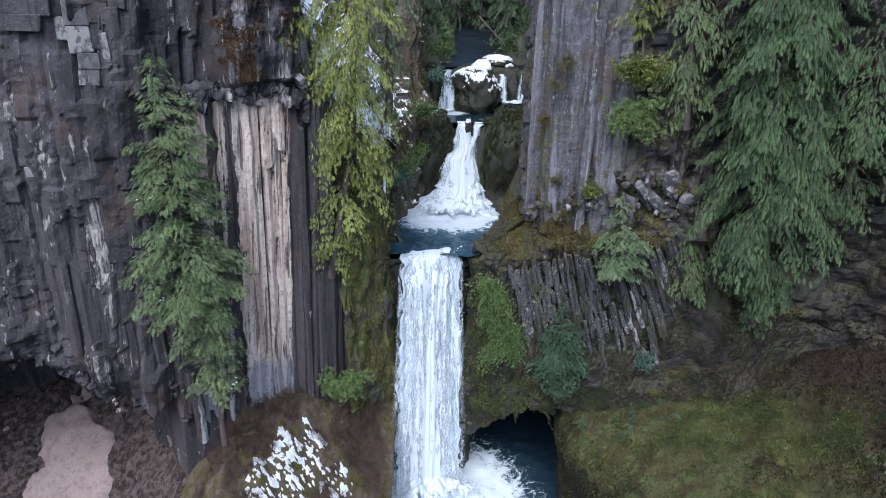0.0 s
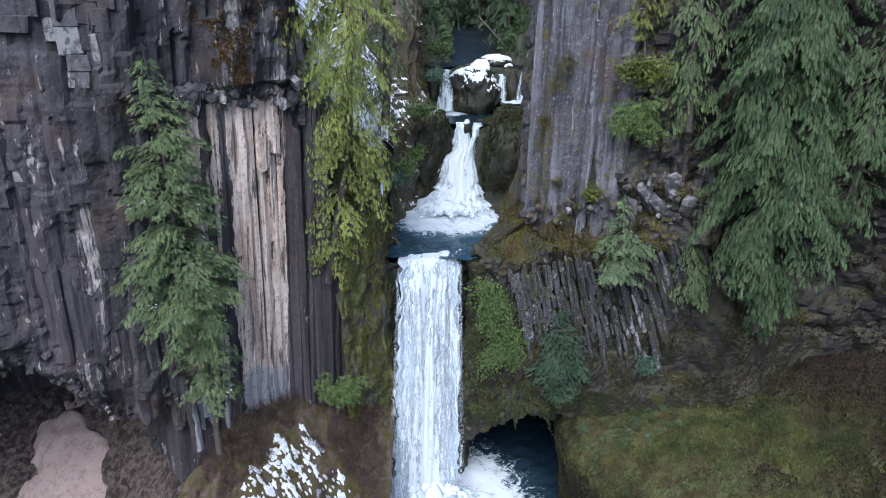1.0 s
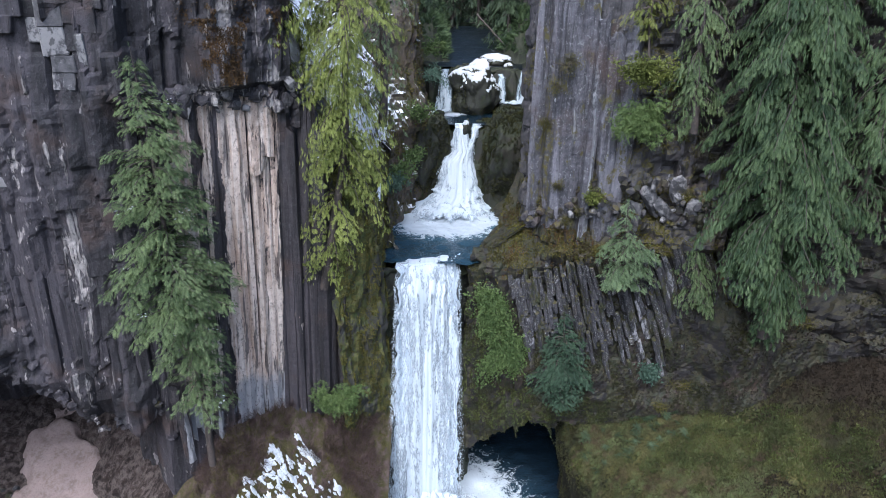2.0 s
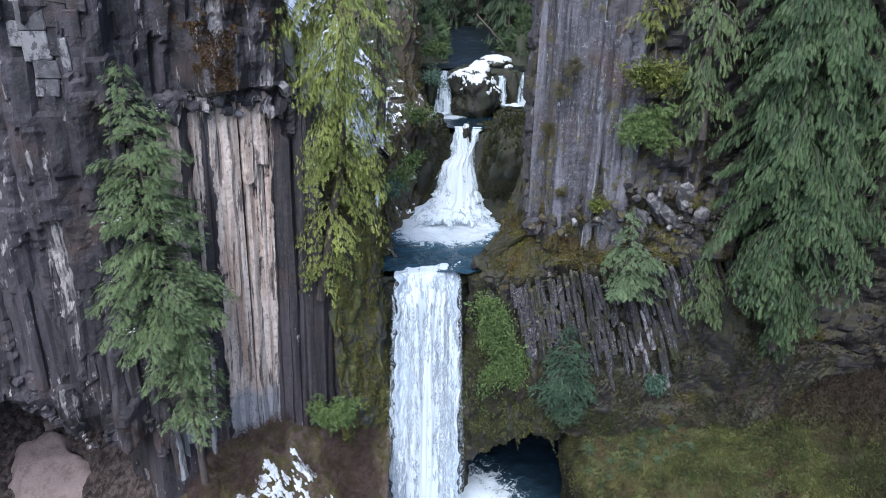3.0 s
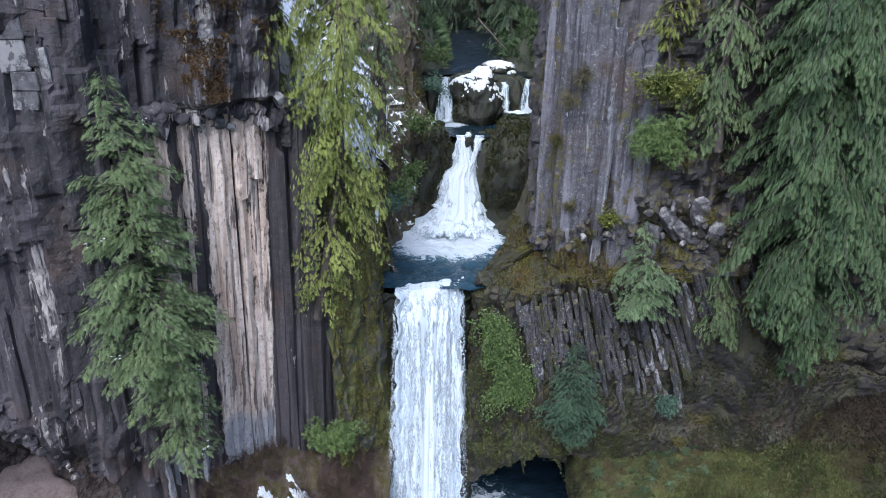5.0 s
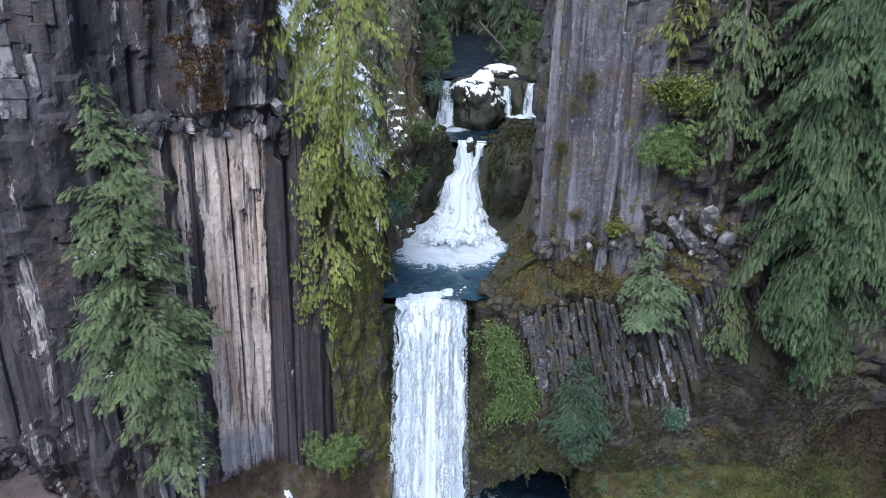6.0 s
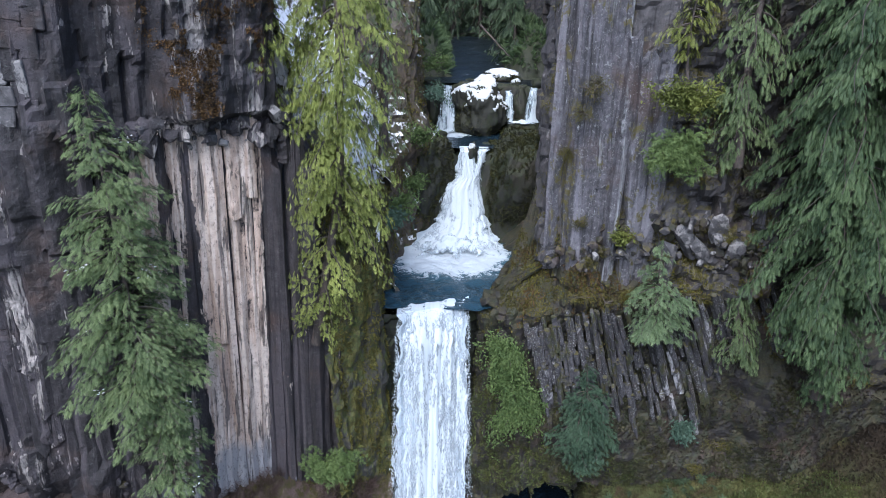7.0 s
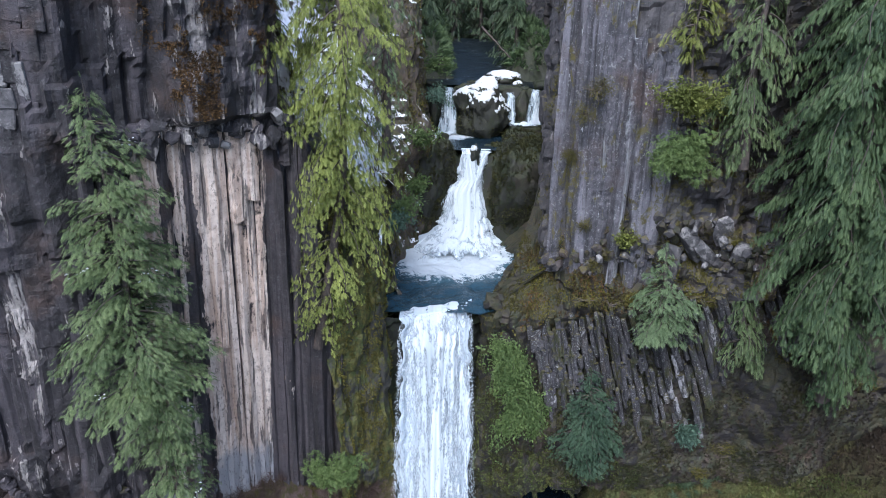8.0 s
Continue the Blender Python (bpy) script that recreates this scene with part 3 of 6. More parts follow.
def left_push(u, x, y, z):
    fluted = ramp(x, -20.5, -18.5) * (1 - ramp(z, 39.4, 39.9))
    a = u / 1.15 + 0.5 * fbm(u * 0.3, z * 0.05, 0, 3, 14)
    flute = 0.30 * np.sqrt(np.abs(np.sin(math.pi * a))) * (0.6 + 0.5 * hashed(np.floor(a).astype(np.int64), 0 * np.floor(a).astype(np.int64), 0, 15)) + 0.22 * cells(a, z / 5.5, 16)
    p = (stones(u, z, 1.5, 0.40, 1, 2.6) + flute + 0.45 * fbm(u * 0.16, z * 0.10, 0, 3, 18)) * (1 - 0.85 * fluted) - 0.50 * fluted
    # bulging lower edge over the cave, and ledges
    p = p + 0.45 * np.exp(-((z - np.interp(x, [-27, -25, -22, -19], [23.2, 20.5, 19.0, 19.5])) / 1.7) ** 2) * (1 - ramp(x, -20, -18.6)) * (1 + fbm(u * 0.5, z * 0.5, 0, 3, 19))
    # brow above the columns
    p = p + (1.2 + 0.5 * fbm(u * 0.6, z * 0.5, 0, 3, 8)) * ramp(z, 39.6, 40.3) * ramp(x, -15.8, -14.8) * (1 - ramp(x, -10.6, -9.4))
    # smooth dark hollow above the tree
    p = p - 0.9 * ramp(z, 39.0, 40.2) * ramp(x, -19.2, -18.4) * (1 - ramp(x, -16.6 + 0.25 * (45 - z), -15.9 + 0.25 * (45 - z)))
    # the cave under the wall
    wob = 0.8 * fbm(u * 0.6, 0, 0, 3, 4)
    arch = np.interp(x, [-60, -45, -27, -25.6, -24.5, -22, -19.2], [12, 19, 21.3, 19.5, 17.2, 16.6, 17.6]) + wob
    deep = np.interp(x, [-60, -45, -26, -24, -20, -18.8], [4, 13, 13, 8, 4, 0])
    p = p - deep * (1 - ramp(z, arch - 1.6, arch)) - 0.35 * np.maximum(0, 21 - z) * (deep > 6)
    # a snowy bank instead of a wall, next to the gorge
    return p - 1.05 * np.maximum(z - 33.5, 0) * ramp(x, -10.6, -9.2) * (1 - ramp(z, 45, 52) * 0.3)


cliff("cliff_left", LEFT, -4, 54, 0.22, 0.26, left_push, MAT["left_rock"], "tall dark basalt cliff with pale scars and an undercut cave", lean=LEAN)

BUTTRESS = [(-8.0, 49.6), (-6.6, 51.1), (-5.4, 52.1), (-4.6, 53.3), (-4.5, 55.5), (-4.6, 58.5)]


def buttress_push(u, x, y, z):
    p = stones(u, z, 0.8, 0.4, 23, 3.0) + 0.35 * fbm(u * 0.5, z * 0.25, 0, 4, 6)
    return p - 1.05 * np.maximum(z - 33.0, 0) + 0.6 * (1 - ramp(z, 14, 24)) * (1 - ramp(y, 54, 56)) - 0.3


cliff("mossy_buttress", BUTTRESS, -4, 38, 0.15, 0.2, buttress_push, MAT["buttress"], "mossy rock buttress beside the tall fall", rim=0)

GORGE_LEFT = [(-4.6, 57.5), (-4.7, 59), (-4.8, 61), (-4.6, 65), (-3.0, 68.5), (-1.2, 71.5), (-1.4, 76), (-1.6, 80), (-2.4, 84), (-2.6, 92), (-4, 105), (-12, 125)]


def gorge_push(u, x, y, z):
    p = stones(u, z, 0.9, 0.5, 21, 2.0) + 0.5 * fbm(u * 0.3, z * 0.3, 0, 3, 5)
    p = p - (1.05 * np.clip(z - 33.5, 0, 6) + 0.25 * np.maximum(z - 39.5, 0)) * (1 - 0.75 * ramp(y, 66, 72))
    return p


cliff("gorge_wall_left", GORGE_LEFT, 18, 54, 0.3, 0.32, gorge_push, MAT["gorge_rock"], "damp dark gorge wall with moss and old snow beside the falls")

RIGHT = [(6, 125), (10, 105), (12, 92), (10.8, 80), (9.2, 70), (7.4, 62), (7.0, 57.5), (7.6, 55.6), (9.6, 54.8), (13, 53.8), (17, 53.0), (20, 51.8), (22, 51.6)]


def right_push(u, x, y, z):
    fluted = ramp(x, 7.4, 7.8) * (1 - ramp(x, 13.2, 14.2)) * (y < 57)
    p = stones(u, z, 1.0, 0.6, 41, 2.2) * (1 - 0.6 * fluted) - 0.4 * fluted
    rough = ramp(x, 13.5, 16) * (y < 57)
    damp = 1 - 0.65 * ramp(x, 19, 23) * (y < 57)
    return p * damp + rough * damp * (0.8 * fbm(u * 0.45, z * 0.45, 0, 4, 51) + 0.5 * cells(u * 0.9, z * 0.9, 61)) - 0.05 * np.maximum(z - 40, 0) + 1.2 * rough * (1 - ramp(z, 29, 34)) - 4.0 * (1 - ramp(z, 25.5, 28)) * (y < 57)


cliff("cliff_right", RIGHT, 18, 54, 0.25, 0.27, right_push, MAT["right_rock"], "grey columnar basalt cliff with moss and rubble at its foot")

AMPHI = [(19.5, 53.6), (22, 53.2), (25, 52.6), (31, 49.8), (40, 42), (52, 28), (66, 5)]


def amphi_push(u, x, y, z):
    p = stones(u, z, 0.9, 0.12, 141, 0.9) + 0.8 * fbm(u * 0.3, z * 0.35, 0, 5, 143) + 0.22 * fbm(u * 1.3, z * 1.6, 0, 4, 145)
    return p + 0.03 * np.maximum(32 - z, 0) + 0.13 * np.clip(z - 25, 0, 25)


cliff("amphitheatre_wall", AMPHI, 6, 54, 0.33, 0.33, amphi_push, MAT["amphi"], "overhanging wall of earthy brown rock behind the turf, its colour darkened for shade")

LEDGE = [(5.0, 72), (5.6, 68), (6.6, 66), (5.4, 62), (3.2, 58.6), (2.4, 56.4), (2.5, 54.6), (4.6, 53.7), (8.4, 52.5), (12, 52.6), (17, 51.6), (22, 51.2), (26, 50.6), (32, 48.2), (42, 41)]


def ledge_push(u, x, y, z):
    slant = ramp(x, 8, 13)
    p = stones(u - 0.45 * z * slant, z, 0.7, 0.5 - 0.25 * ramp(x, 14, 18), 71, 2.4) + 0.3 * fbm(u * 0.4, z * 0.4, 0, 3, 75)
    a = (u - 0.55 * z) / 0.5 + 0.8 * fbm(u * 0.3, z * 0.3, 0, 3, 72)
    stripe = 0.045 * (np.abs((a - np.floor(a)) * 2 - 1) - 0.5) + 0.05 * cells(a, (z + 0.3 * u) / 2.4, 73) + 0.30 * fbm(u * 0.6, z * 0.6, 0, 5, 74)
    p = p * (1 - 0.85 * ramp(x, 11, 14)) + stripe * ramp(x, 11, 14)
    top = 24.0 + 0.30 * np.clip(x - 4, 0, 12) - 6.2 * ramp(x, 19, 26) + 0.7 * vnoise(u * 0.5, 0, 0, 77) + 0.4 * ramp(y, 56, 60)
    p = p - (1.25 + 0.25 * vnoise(u * 0.4, z * 0.5, 0, 79)) * np.maximum(z - top, 0)
    # set back behind the slim columns
    p = p - 0.45 * ramp(x, 5, 6.5) * (1 - ramp(x, 18, 20)) * ramp(z, 15, 17.5) * (1 - ramp(z, top - 1.5, top - 0.5))
    # the foot of the wall runs out into the turf
    return p + 0.16 * np.maximum(17 - z, 0) * ramp(x, 14, 17) + 3.2 * np.exp(-((x - 24.8) / 3.2) ** 2) * (1 - ramp(z, 20.5, 24.0))


def hollow_dig(u, x, y, z):
    arch = np.interp(x, [2.4, 3.1, 5.0, 6.5, 8.3, 10.5, 12.4, 14.5], [5.4, 6.0, 7.6, 8.9, 10.2, 9.6, 9.8, 8.8]) + 0.28 * fbm(u * 1.1, 0, 0, 4, 78)
    inward = 11.0 * (1 - ramp(z, arch - 0.7, arch)) + 6.0 * np.clip((arch - z) / 10.0, 0, 1.3) ** 0.8
    rough = 0.9 * fbm(u * 0.5, z * 0.5, 0, 4, 76) + 0.35 * fbm(u * 1.8, z * 1.8, 0, 3, 80)
    return (inward + rough * (z < arch - 0.3)) * (1 - ramp(x, 14.0, 15.5)) * (1 - ramp(y, 62, 66))


cliff("ledge_right", LEDGE, -4, 33, 0.18, 0.2, ledge_push, MAT["ledge_rock"], "mossy rock ledge and lower cliff with a dark hollow at its foot", "rock ledge", rim=0, dig=hollow_dig)

LIP = [(-6.5, 54.6), (-4.0, 54.9), (-1.0, 55.7), (1.6, 56.6), (2.9, 57.6), (3.4, 62.0), (4.0, 68.0)]
cliff("lip_wall", LIP, -4, 24.0, 0.25, 0.3, lambda u, x, y, z: stones(u, z, 0.9, 0.4, 171, 2.0), MAT["mossy"], "wet dark rock face behind the tall fall", rim=0)

# creek bed in steps through the gorge
bx, by = np.meshgrid(np.linspace(-8, 15, 120), np.concatenate([np.linspace(56.0, 66, 20), np.linspace(66.1, 73, 110), np.linspace(73.3, 83, 80), np.linspace(83.4, 125, 90)]), indexing="ij")
bz = 23.4 + 9.2 * ramp(by, 69.6, 71.7) + 5.2 * ramp(by, 79.8, 80.9) - 1.0 * ramp(by, 81.3, 82.6) + 0.12 * np.maximum(by - 82, 0)
bz += 0.45 * fbm(bx * 0.5, by * 0.5, 0, 4, 90) + 0.2 * fbm(bx * 1.6, by * 1.6, 0, 3, 91)
bz += 1.5 * fbm(bx * 0.8, by * 0.8, bz * 0.6, 5, 92) * ramp(by, 69.6, 70.4) * (1 - ramp(by, 70.8, 72))
bz += 5.0 * ramp(by, 82, 86) * (ramp(bx - 0.03 * (by - 84), 5.4, 9.5) + 1 - ramp(bx, -1.5, 1.2))
for kx, ky, kr, kh in ((5.6, 70.6, 1.7, 1.7), (-0.6, 71.2, 1.1, 1.6), (8.6, 74, 1.8, 1.5), (6.8, 77.2, 1.3, 1.0), (2.5, 71.8, 0.45, 1.1)):
    bz += kh * np.exp(-(((bx - kx) ** 2 + (by - ky) ** 2) / kr ** 2) ** 1.5)
tagged(sheet("creek_bed", bx, by, bz, MAT["mossy"]), "dark stepped creek bed with mossy knobs of rock", "creek bed", kind="structure")

# talus under the left cliff
tx, ty = np.meshgrid(np.linspace(-48, -4.0, 200), np.linspace(28, 60, 150), indexing="ij")
tz = 15.4 - 1.0 * np.maximum(tx + 14, 0) - 0.8 * np.maximum(-16.5 - tx, 0) + 0.85 * (ty - 47)
floor_z = 1.5 + 0.62 * np.maximum(ty - 41, 0) - 0.8 * np.maximum(tx + 14, 0)
tz = np.maximum(tz, floor_z) + 0.4 * fbm(tx * 0.5, ty * 0.5, 0, 5, 101) + 0.12 * fbm(tx * 2, ty * 2, 0, 3, 102)
talus = tagged(sheet("talus_slope", tx, ty, tz, MAT["scrub"]), "steep slope of brown scrub and moss with old snow", "slope", kind="structure")

# pale scree on the floor of the cave
sx, sy = np.meshgrid(np.linspace(-46, -21.5, 110), np.linspace(40, 60, 90), indexing="ij")
pile = np.minimum(sx - np.interp(sy, [44, 46, 48, 50, 51.5, 53.2], [-35.5, -34.8, -34.4, -36.0, -36.4, -33.6]), np.interp(sy, [44, 46, 48, 50, 51.5, 53.2], [-27.5, -28.0, -27.9, -29.2, -30.6, -33.8]) - sx)
sz = 1.0 + 0.62 * np.maximum(sy - 41, 0) + 0.25 * fbm(sx * 0.5, sy * 0.5, 0, 5, 103) + 1.5 * ramp(pile + 0.9 * fbm(sx * 0.6, sy * 0.6, 0, 4, 104), -1.8, 0.8)
tagged(sheet("cave_floor", sx, sy, sz, MAT["scree"]), "pale pinkish scree on the floor of the cave", "scree", kind="structure")

# dark brown litter and broken rock over the rest of the cave floor
lx, ly = np.meshgrid(np.linspace(-47, -18.2, 140), np.linspace(38, 60, 110), indexing="ij")
lz = np.maximum(1.5 + 0.62 * np.maximum(ly - 41, 0), 15.4 - 0.8 * np.maximum(-16.5 - lx, 0) + 0.85 * (ly - 47)) + 0.16
lz += 0.4 * fbm(lx * 0.5, ly * 0.5, 0, 5, 101) + 0.12 * fbm(lx * 2, ly * 2, 0, 3, 102) + 0.10 * cells(lx * 1.6 + 0.4 * ly, ly * 1.6, 105) - 1.2 * ramp(lx, -20.5, -18.4)
tagged(sheet("cave_litter", lx, ly, lz, MAT["cave_litter"], smooth=False), "dark brown litter and broken rock on the cave floor", "scree", kind="structure")

# snowy bank above the mossy buttress, behind the cedar
nx0, ny0 = np.meshgrid(np.linspace(-19, -4.9, 110), np.linspace(0, 1, 70), indexing="ij")
ny0 = 50.2 - 0.6 * nx0 + ny0 * (14.5 + 0.6 * nx0)
nz0 = 34.6 + 0.55 * (ny0 - 57) - 1.2 * (nx0 + 5) + 0.5 * fbm(nx0 * 0.5, ny0 * 0.5, 0, 4, 131) - (1.5 + 4.5 * (1 - ramp(nx0, -10.5, -9.0))) * (1 - ramp(ny0 + 0.6 * nx0, 50.2, 51.4)) - 2.0 * ramp(nx0, -6.2, -4.9)
tagged(sheet("snowy_bank", nx0, ny0, nz0, MAT["snowy"]), "steep bank of soil and old snow behind the cedar", "slope", kind="structure")

# turf slope in the amphitheatre
gx, gy = np.meshgrid(np.linspace(8, 48, 200), np.linspace(20, 56, 180), indexing="ij")
gz = 11.0 + 0.55 * (gx - 16) + 0.12 * (gy - 50)
edge = gx - np.interp(gy, [20, 38, 42.3, 45.3, 49.4, 53.2], [20, 16, 14.1, 12.8, 11.7, 11.3]) + 0.5 * fbm(gx * 0.2, gy * 0.6, 0, 4, 117)
gz = gz - (gz + 2.0) * (1 - ramp(edge, -1.4, 0.4)) - 0.8 * (1 - ramp(edge, 0, 2.0)) + 0.35 * fbm(gx * 0.3, gy * 0.3, 0, 4, 111) + 0.12 * fbm(gx * 1.8, gy * 1.8, 0, 3, 113)
turf_x = gx + 1.6 * (1 - ramp(gz, 2.5, 7.5))
tagged(sheet("turf_slope", turf_x, gy, gz, MAT["turf"]), "steep amphitheatre slope of wet green and brown turf", "slope", kind="structure")

# ground that goes on to the horizon, with the canyon cut into it
ring = np.concatenate([np.linspace(-2500, -120, 16), np.linspace(-100, 100, 101), np.linspace(120, 2500, 16)])
hx, hy = np.meshgrid(ring, ring + 30, indexing="ij")
half_l = np.interp(hy, [-300, 0, 10, 28, 37, 45, 56, 62, 66, 130], [70, 85, 85, 72, 62, 50, 40, 24, 18, 18])
half_r = np.interp(hy, [-300, 0, 5, 28, 42, 49, 52, 56, 60, 92, 130], [70, 85, 81, 67, 55, 46, 38, 26, 22, 24, 24])
inside = np.minimum(hx + half_l, half_r - hx)
shut = 1 - ramp(hy, 122, 132)
hz = 52.5 + 1.0 * fbm(hx * 0.03, hy * 0.03, 0, 4, 121) - np.where(hy > 73, 34, 55) * ramp(inside, -3, 0) * shut
tagged(sheet("ground", hx, hy, hz, MAT["soil"]), "forest floor on the plateau round the canyon", "ground", kind="structure")


# ---- water ----
def flat_water(name, x0, x1, y0, y1, z, material, label, step=0.3, waves=0.06, seed=0, rise=0.0):
    wx, wy = np.meshgrid(np.linspace(x0, x1, int((x1 - x0) / step) + 1), np.linspace(y0, y1, int((y1 - y0) / step) + 1), indexing="ij")
    return tagged(sheet(name, wx, wy, z + rise * (wy - y0) + waves * fbm(wx * 0.9, wy * 0.9, 0, 4, seed), material), label, "water", kind="structure")


flat_water("plunge_pool", -30, 22, 10, 76, 0, MAT["plunge"], "dark plunge pool with drifting foam", 0.4, waves=0.14, seed=3)
flat_water("lower_creek", -30, 22, -260, 10, -0.02, MAT["plunge"], "dark creek flowing on down the canyon", 2.0, 0.14, 3)
flat_water("upper_pool", -6, 8, 54.6, 69.0, 24.5, MAT["pool"], "blue-green pool above the lip of the fall", 0.15, 0.13, 4)
flat_water("middle_pool", -4, 12, 71.5, 80.6, 33.1, MAT["middle"], "dark pool between two cascades", 0.2, 0.06, 5)
flat_water("upper_creek", -5, 15, 81.0, 108, 37.9, MAT["creek"], "dark creek above the boulder", 0.4, 0.08, 6, rise=0.12)


def curtain(top, pname, mat, lip_a, lip_b, back, z_top, z_bot, reach, spread, out, seed, bow, rough, layer):
    nu, nv = (90, 190) if z_top - z_bot > 10 else (60, 90) if z_top - z_bot > 6 else (30, 50)
    a, v = np.meshgrid(np.linspace(0, 1, nu), np.linspace(-0.10, 1, nv), indexing="ij")
    t = np.maximum(v, 0)
    ragged = 0.035 * fbm(t * 24, layer * 3.1, 0, 4, seed + 4)
    ac = 0.5 + (a - 0.5) * (1 + ragged * 2 - (0.05 if layer == 0 else 0))
    X = lip_a[0] + (lip_b[0] - lip_a[0]) * ac + (ac - 0.5) * spread * t ** 1.1
    Y = lip_a[1] + (lip_b[1] - lip_a[1]) * ac
    files = fbm(a * 8, t * 0.8, layer * 7.3, 3, seed) * 0.6 + fbm(a * 22, t * 3, layer * 3.3, 3, seed + 9) * 0.35
    lip = 0.35 * vnoise(a * 7, 0, 0, seed + 2)
    Y = Y - (reach * t ** bow + out * ramp(t, 0.0, 0.15)) - np.where(v < 0, v * back / 0.10, 0) - rough * files * ramp(t, 0.0, 0.15) - lip * (1 - t)
    Z = z_top - (z_top - z_bot) * t ** (1.0 if bow > 0.7 else 1.15) + 0.08 * files * (1 - t)
    ob = sheet(pname, X, Y, Z, mat, top)
    edge_of(ob, np.abs(2 * a - 1))
    return ob


def edge_of(ob, amount):
    """Stores how near each spot of a fall is to its ragged sides."""
    layer = ob.data.attributes.new("edge", "FLOAT", "POINT")
    layer.data.foreach_set("value", np.ascontiguousarray(amount, dtype=np.float32).ravel())


def fall(name, lip_a, lip_b, back, z_top, z_bot, reach, spread, label, seed, bow=0.5, rough=0.3, gap=0.3, mats=("fall_back", "fall", "fall")):
    """A curtain of falling water over a lip: a solid core and looser threads in front of it."""
    top = tagged(new(name), label, "waterfall")
    for layer, (mat, pname, out) in enumerate(((MAT[mats[0]], "core", 0.0), (MAT[mats[1]], "threads", gap), (MAT[mats[2]], "outer_threads", 2 * gap))):
        curtain(top, pname, mat, lip_a, lip_b, back, z_top, z_bot, reach, spread, out, seed + layer * 13, bow, rough, layer)
    return top


fall("lower_fall", (-3.6, 53.75), (1.65, 55.6), 1.2, 24.50, -0.2, 1.3, 1.5, "tall white curtain of falling water over a basalt lip", 201)
# the cascade: rows of height, depth, left and right edge
CASCADE = ((33.2, 71.9, 1.25, 2.45), (32.9, 71.2, 1.3, 2.5), (31.6, 70.9, 1.1, 2.9), (30.5, 70.6, 0.85, 3.55), (29.9, 70.4, 0.1, 3.6), (29.4, 70.2, -0.45, 3.65), (27.0, 69.2, -0.55, 3.9), (26.2, 68.7, -1.1, 4.2), (25.4, 68.0, -2.3, 4.7), (24.5, 67.0, -3.4, 5.2))


SIDE_STREAM = ((33.2, 71.9, 3.1, 4.0), (32.9, 71.3, 3.05, 3.95), (31.8, 70.85, 2.65, 3.7), (30.7, 70.55, 2.1, 3.45), (29.3, 70.9, 1.6, 3.2))


def cascade(top, pname, mat, out, seed, layer, rows=CASCADE):
    rows = np.array(rows)
    a, t = np.meshgrid(np.linspace(0, 1, 70), np.linspace(0, 1, 120), indexing="ij")
    k = np.linspace(0, 1, len(rows))
    Z, Y, L, R = (np.interp(t, k, rows[:, i]) for i in range(4))
    torn = (0.18 + 0.30 * t) * fbm(t * 13, layer * 3.1 + (a > 0.5) * 9, 0, 4, seed) * np.abs(2 * a - 1) ** 3
    X = L + (R - L) * a + torn * np.sign(a - 0.5) * ramp(t, 0.05, 0.3)
    round_off = 1.3 * (np.abs(2 * a - 1) ** 2.5) * ramp(t, 0.05, 0.5)
    files = 0.5 * fbm(a * 7, t * 1.6, layer * 7.3, 3, seed + 5) + 0.3 * fbm(a * 20, t * 4.0, layer * 3.3, 3, seed + 9)
    ob = sheet(pname, X, Y - out + round_off - (0.12 + 0.25 * t) * files * ramp(t, 0.02, 0.2), Z + 0.15 * files * t, mat, top)
    edge_of(ob, np.abs(2 * a - 1))
    return ob


upper = tagged(new("upper_fall"), "white cascade widening down dark rock into the pool", "waterfall")
cascade(upper, "core", MAT["white_fall_back"], 0.0, 211, 0)
cascade(upper, "threads", MAT["white_fall"], 0.3, 224, 1)
cascade(upper, "side_stream", MAT["white_fall"], 0.1, 217, 0, SIDE_STREAM)
fall("small_fall", (-0.25, 80.2), (0.55, 80.3), 0.6, 37.7, 33.2, 0.9, 1.5, "thin white fall on one side of the snowy boulder", 221, gap=0.12, rough=0.12, mats=("small_fall",) * 3)
fall("small_fall", (6.15, 80.2), (6.95, 80.2), 0.6, 37.3, 34.3, 0.8, 0.6, "thin white fall between the boulder and a dark rock", 231, gap=0.12, rough=0.12, mats=("small_fall",) * 3)
fall("small_fall", (8.75, 80.4), (9.6, 80.3), 0.6, 37.6, 34.3, 1.0, 1.4, "thin white fall against the gorge wall", 241, gap=0.12, rough=0.12, mats=("small_fall",) * 3)


def froth(name, middle, size, height, material, label, seed, tail=(0, 0)):
    """A heap of white water, highest under the fall, with a torn edge."""
    X, Y = np.meshgrid(np.linspace(-1, 1, 90), np.linspace(-1, 1, 90), indexing="ij")
    r = np.hypot(X, Y) * (1 + 0.35 * fbm(np.arctan2(Y, X) * 2.2, np.hypot(X, Y) * 1.5, 0, 4, seed))
    h = height * (1 - ramp(r, 0.0, 0.95)) ** 1.4 * (1 + 0.5 * fbm(X * 4, Y * 4, 0, 4, seed + 3)) - 0.25 * ramp(r, 0.7, 1.0)
    wx, wy = middle[0] + X * size[0] + tail[0] * r, middle[1] + Y * size[1] + tail[1] * r
    ob = sheet(name, wx, wy, middle[2] + h, material)
    edge_of(ob, np.clip(r, 0, 1))
    return tagged(ob, label, "white water")


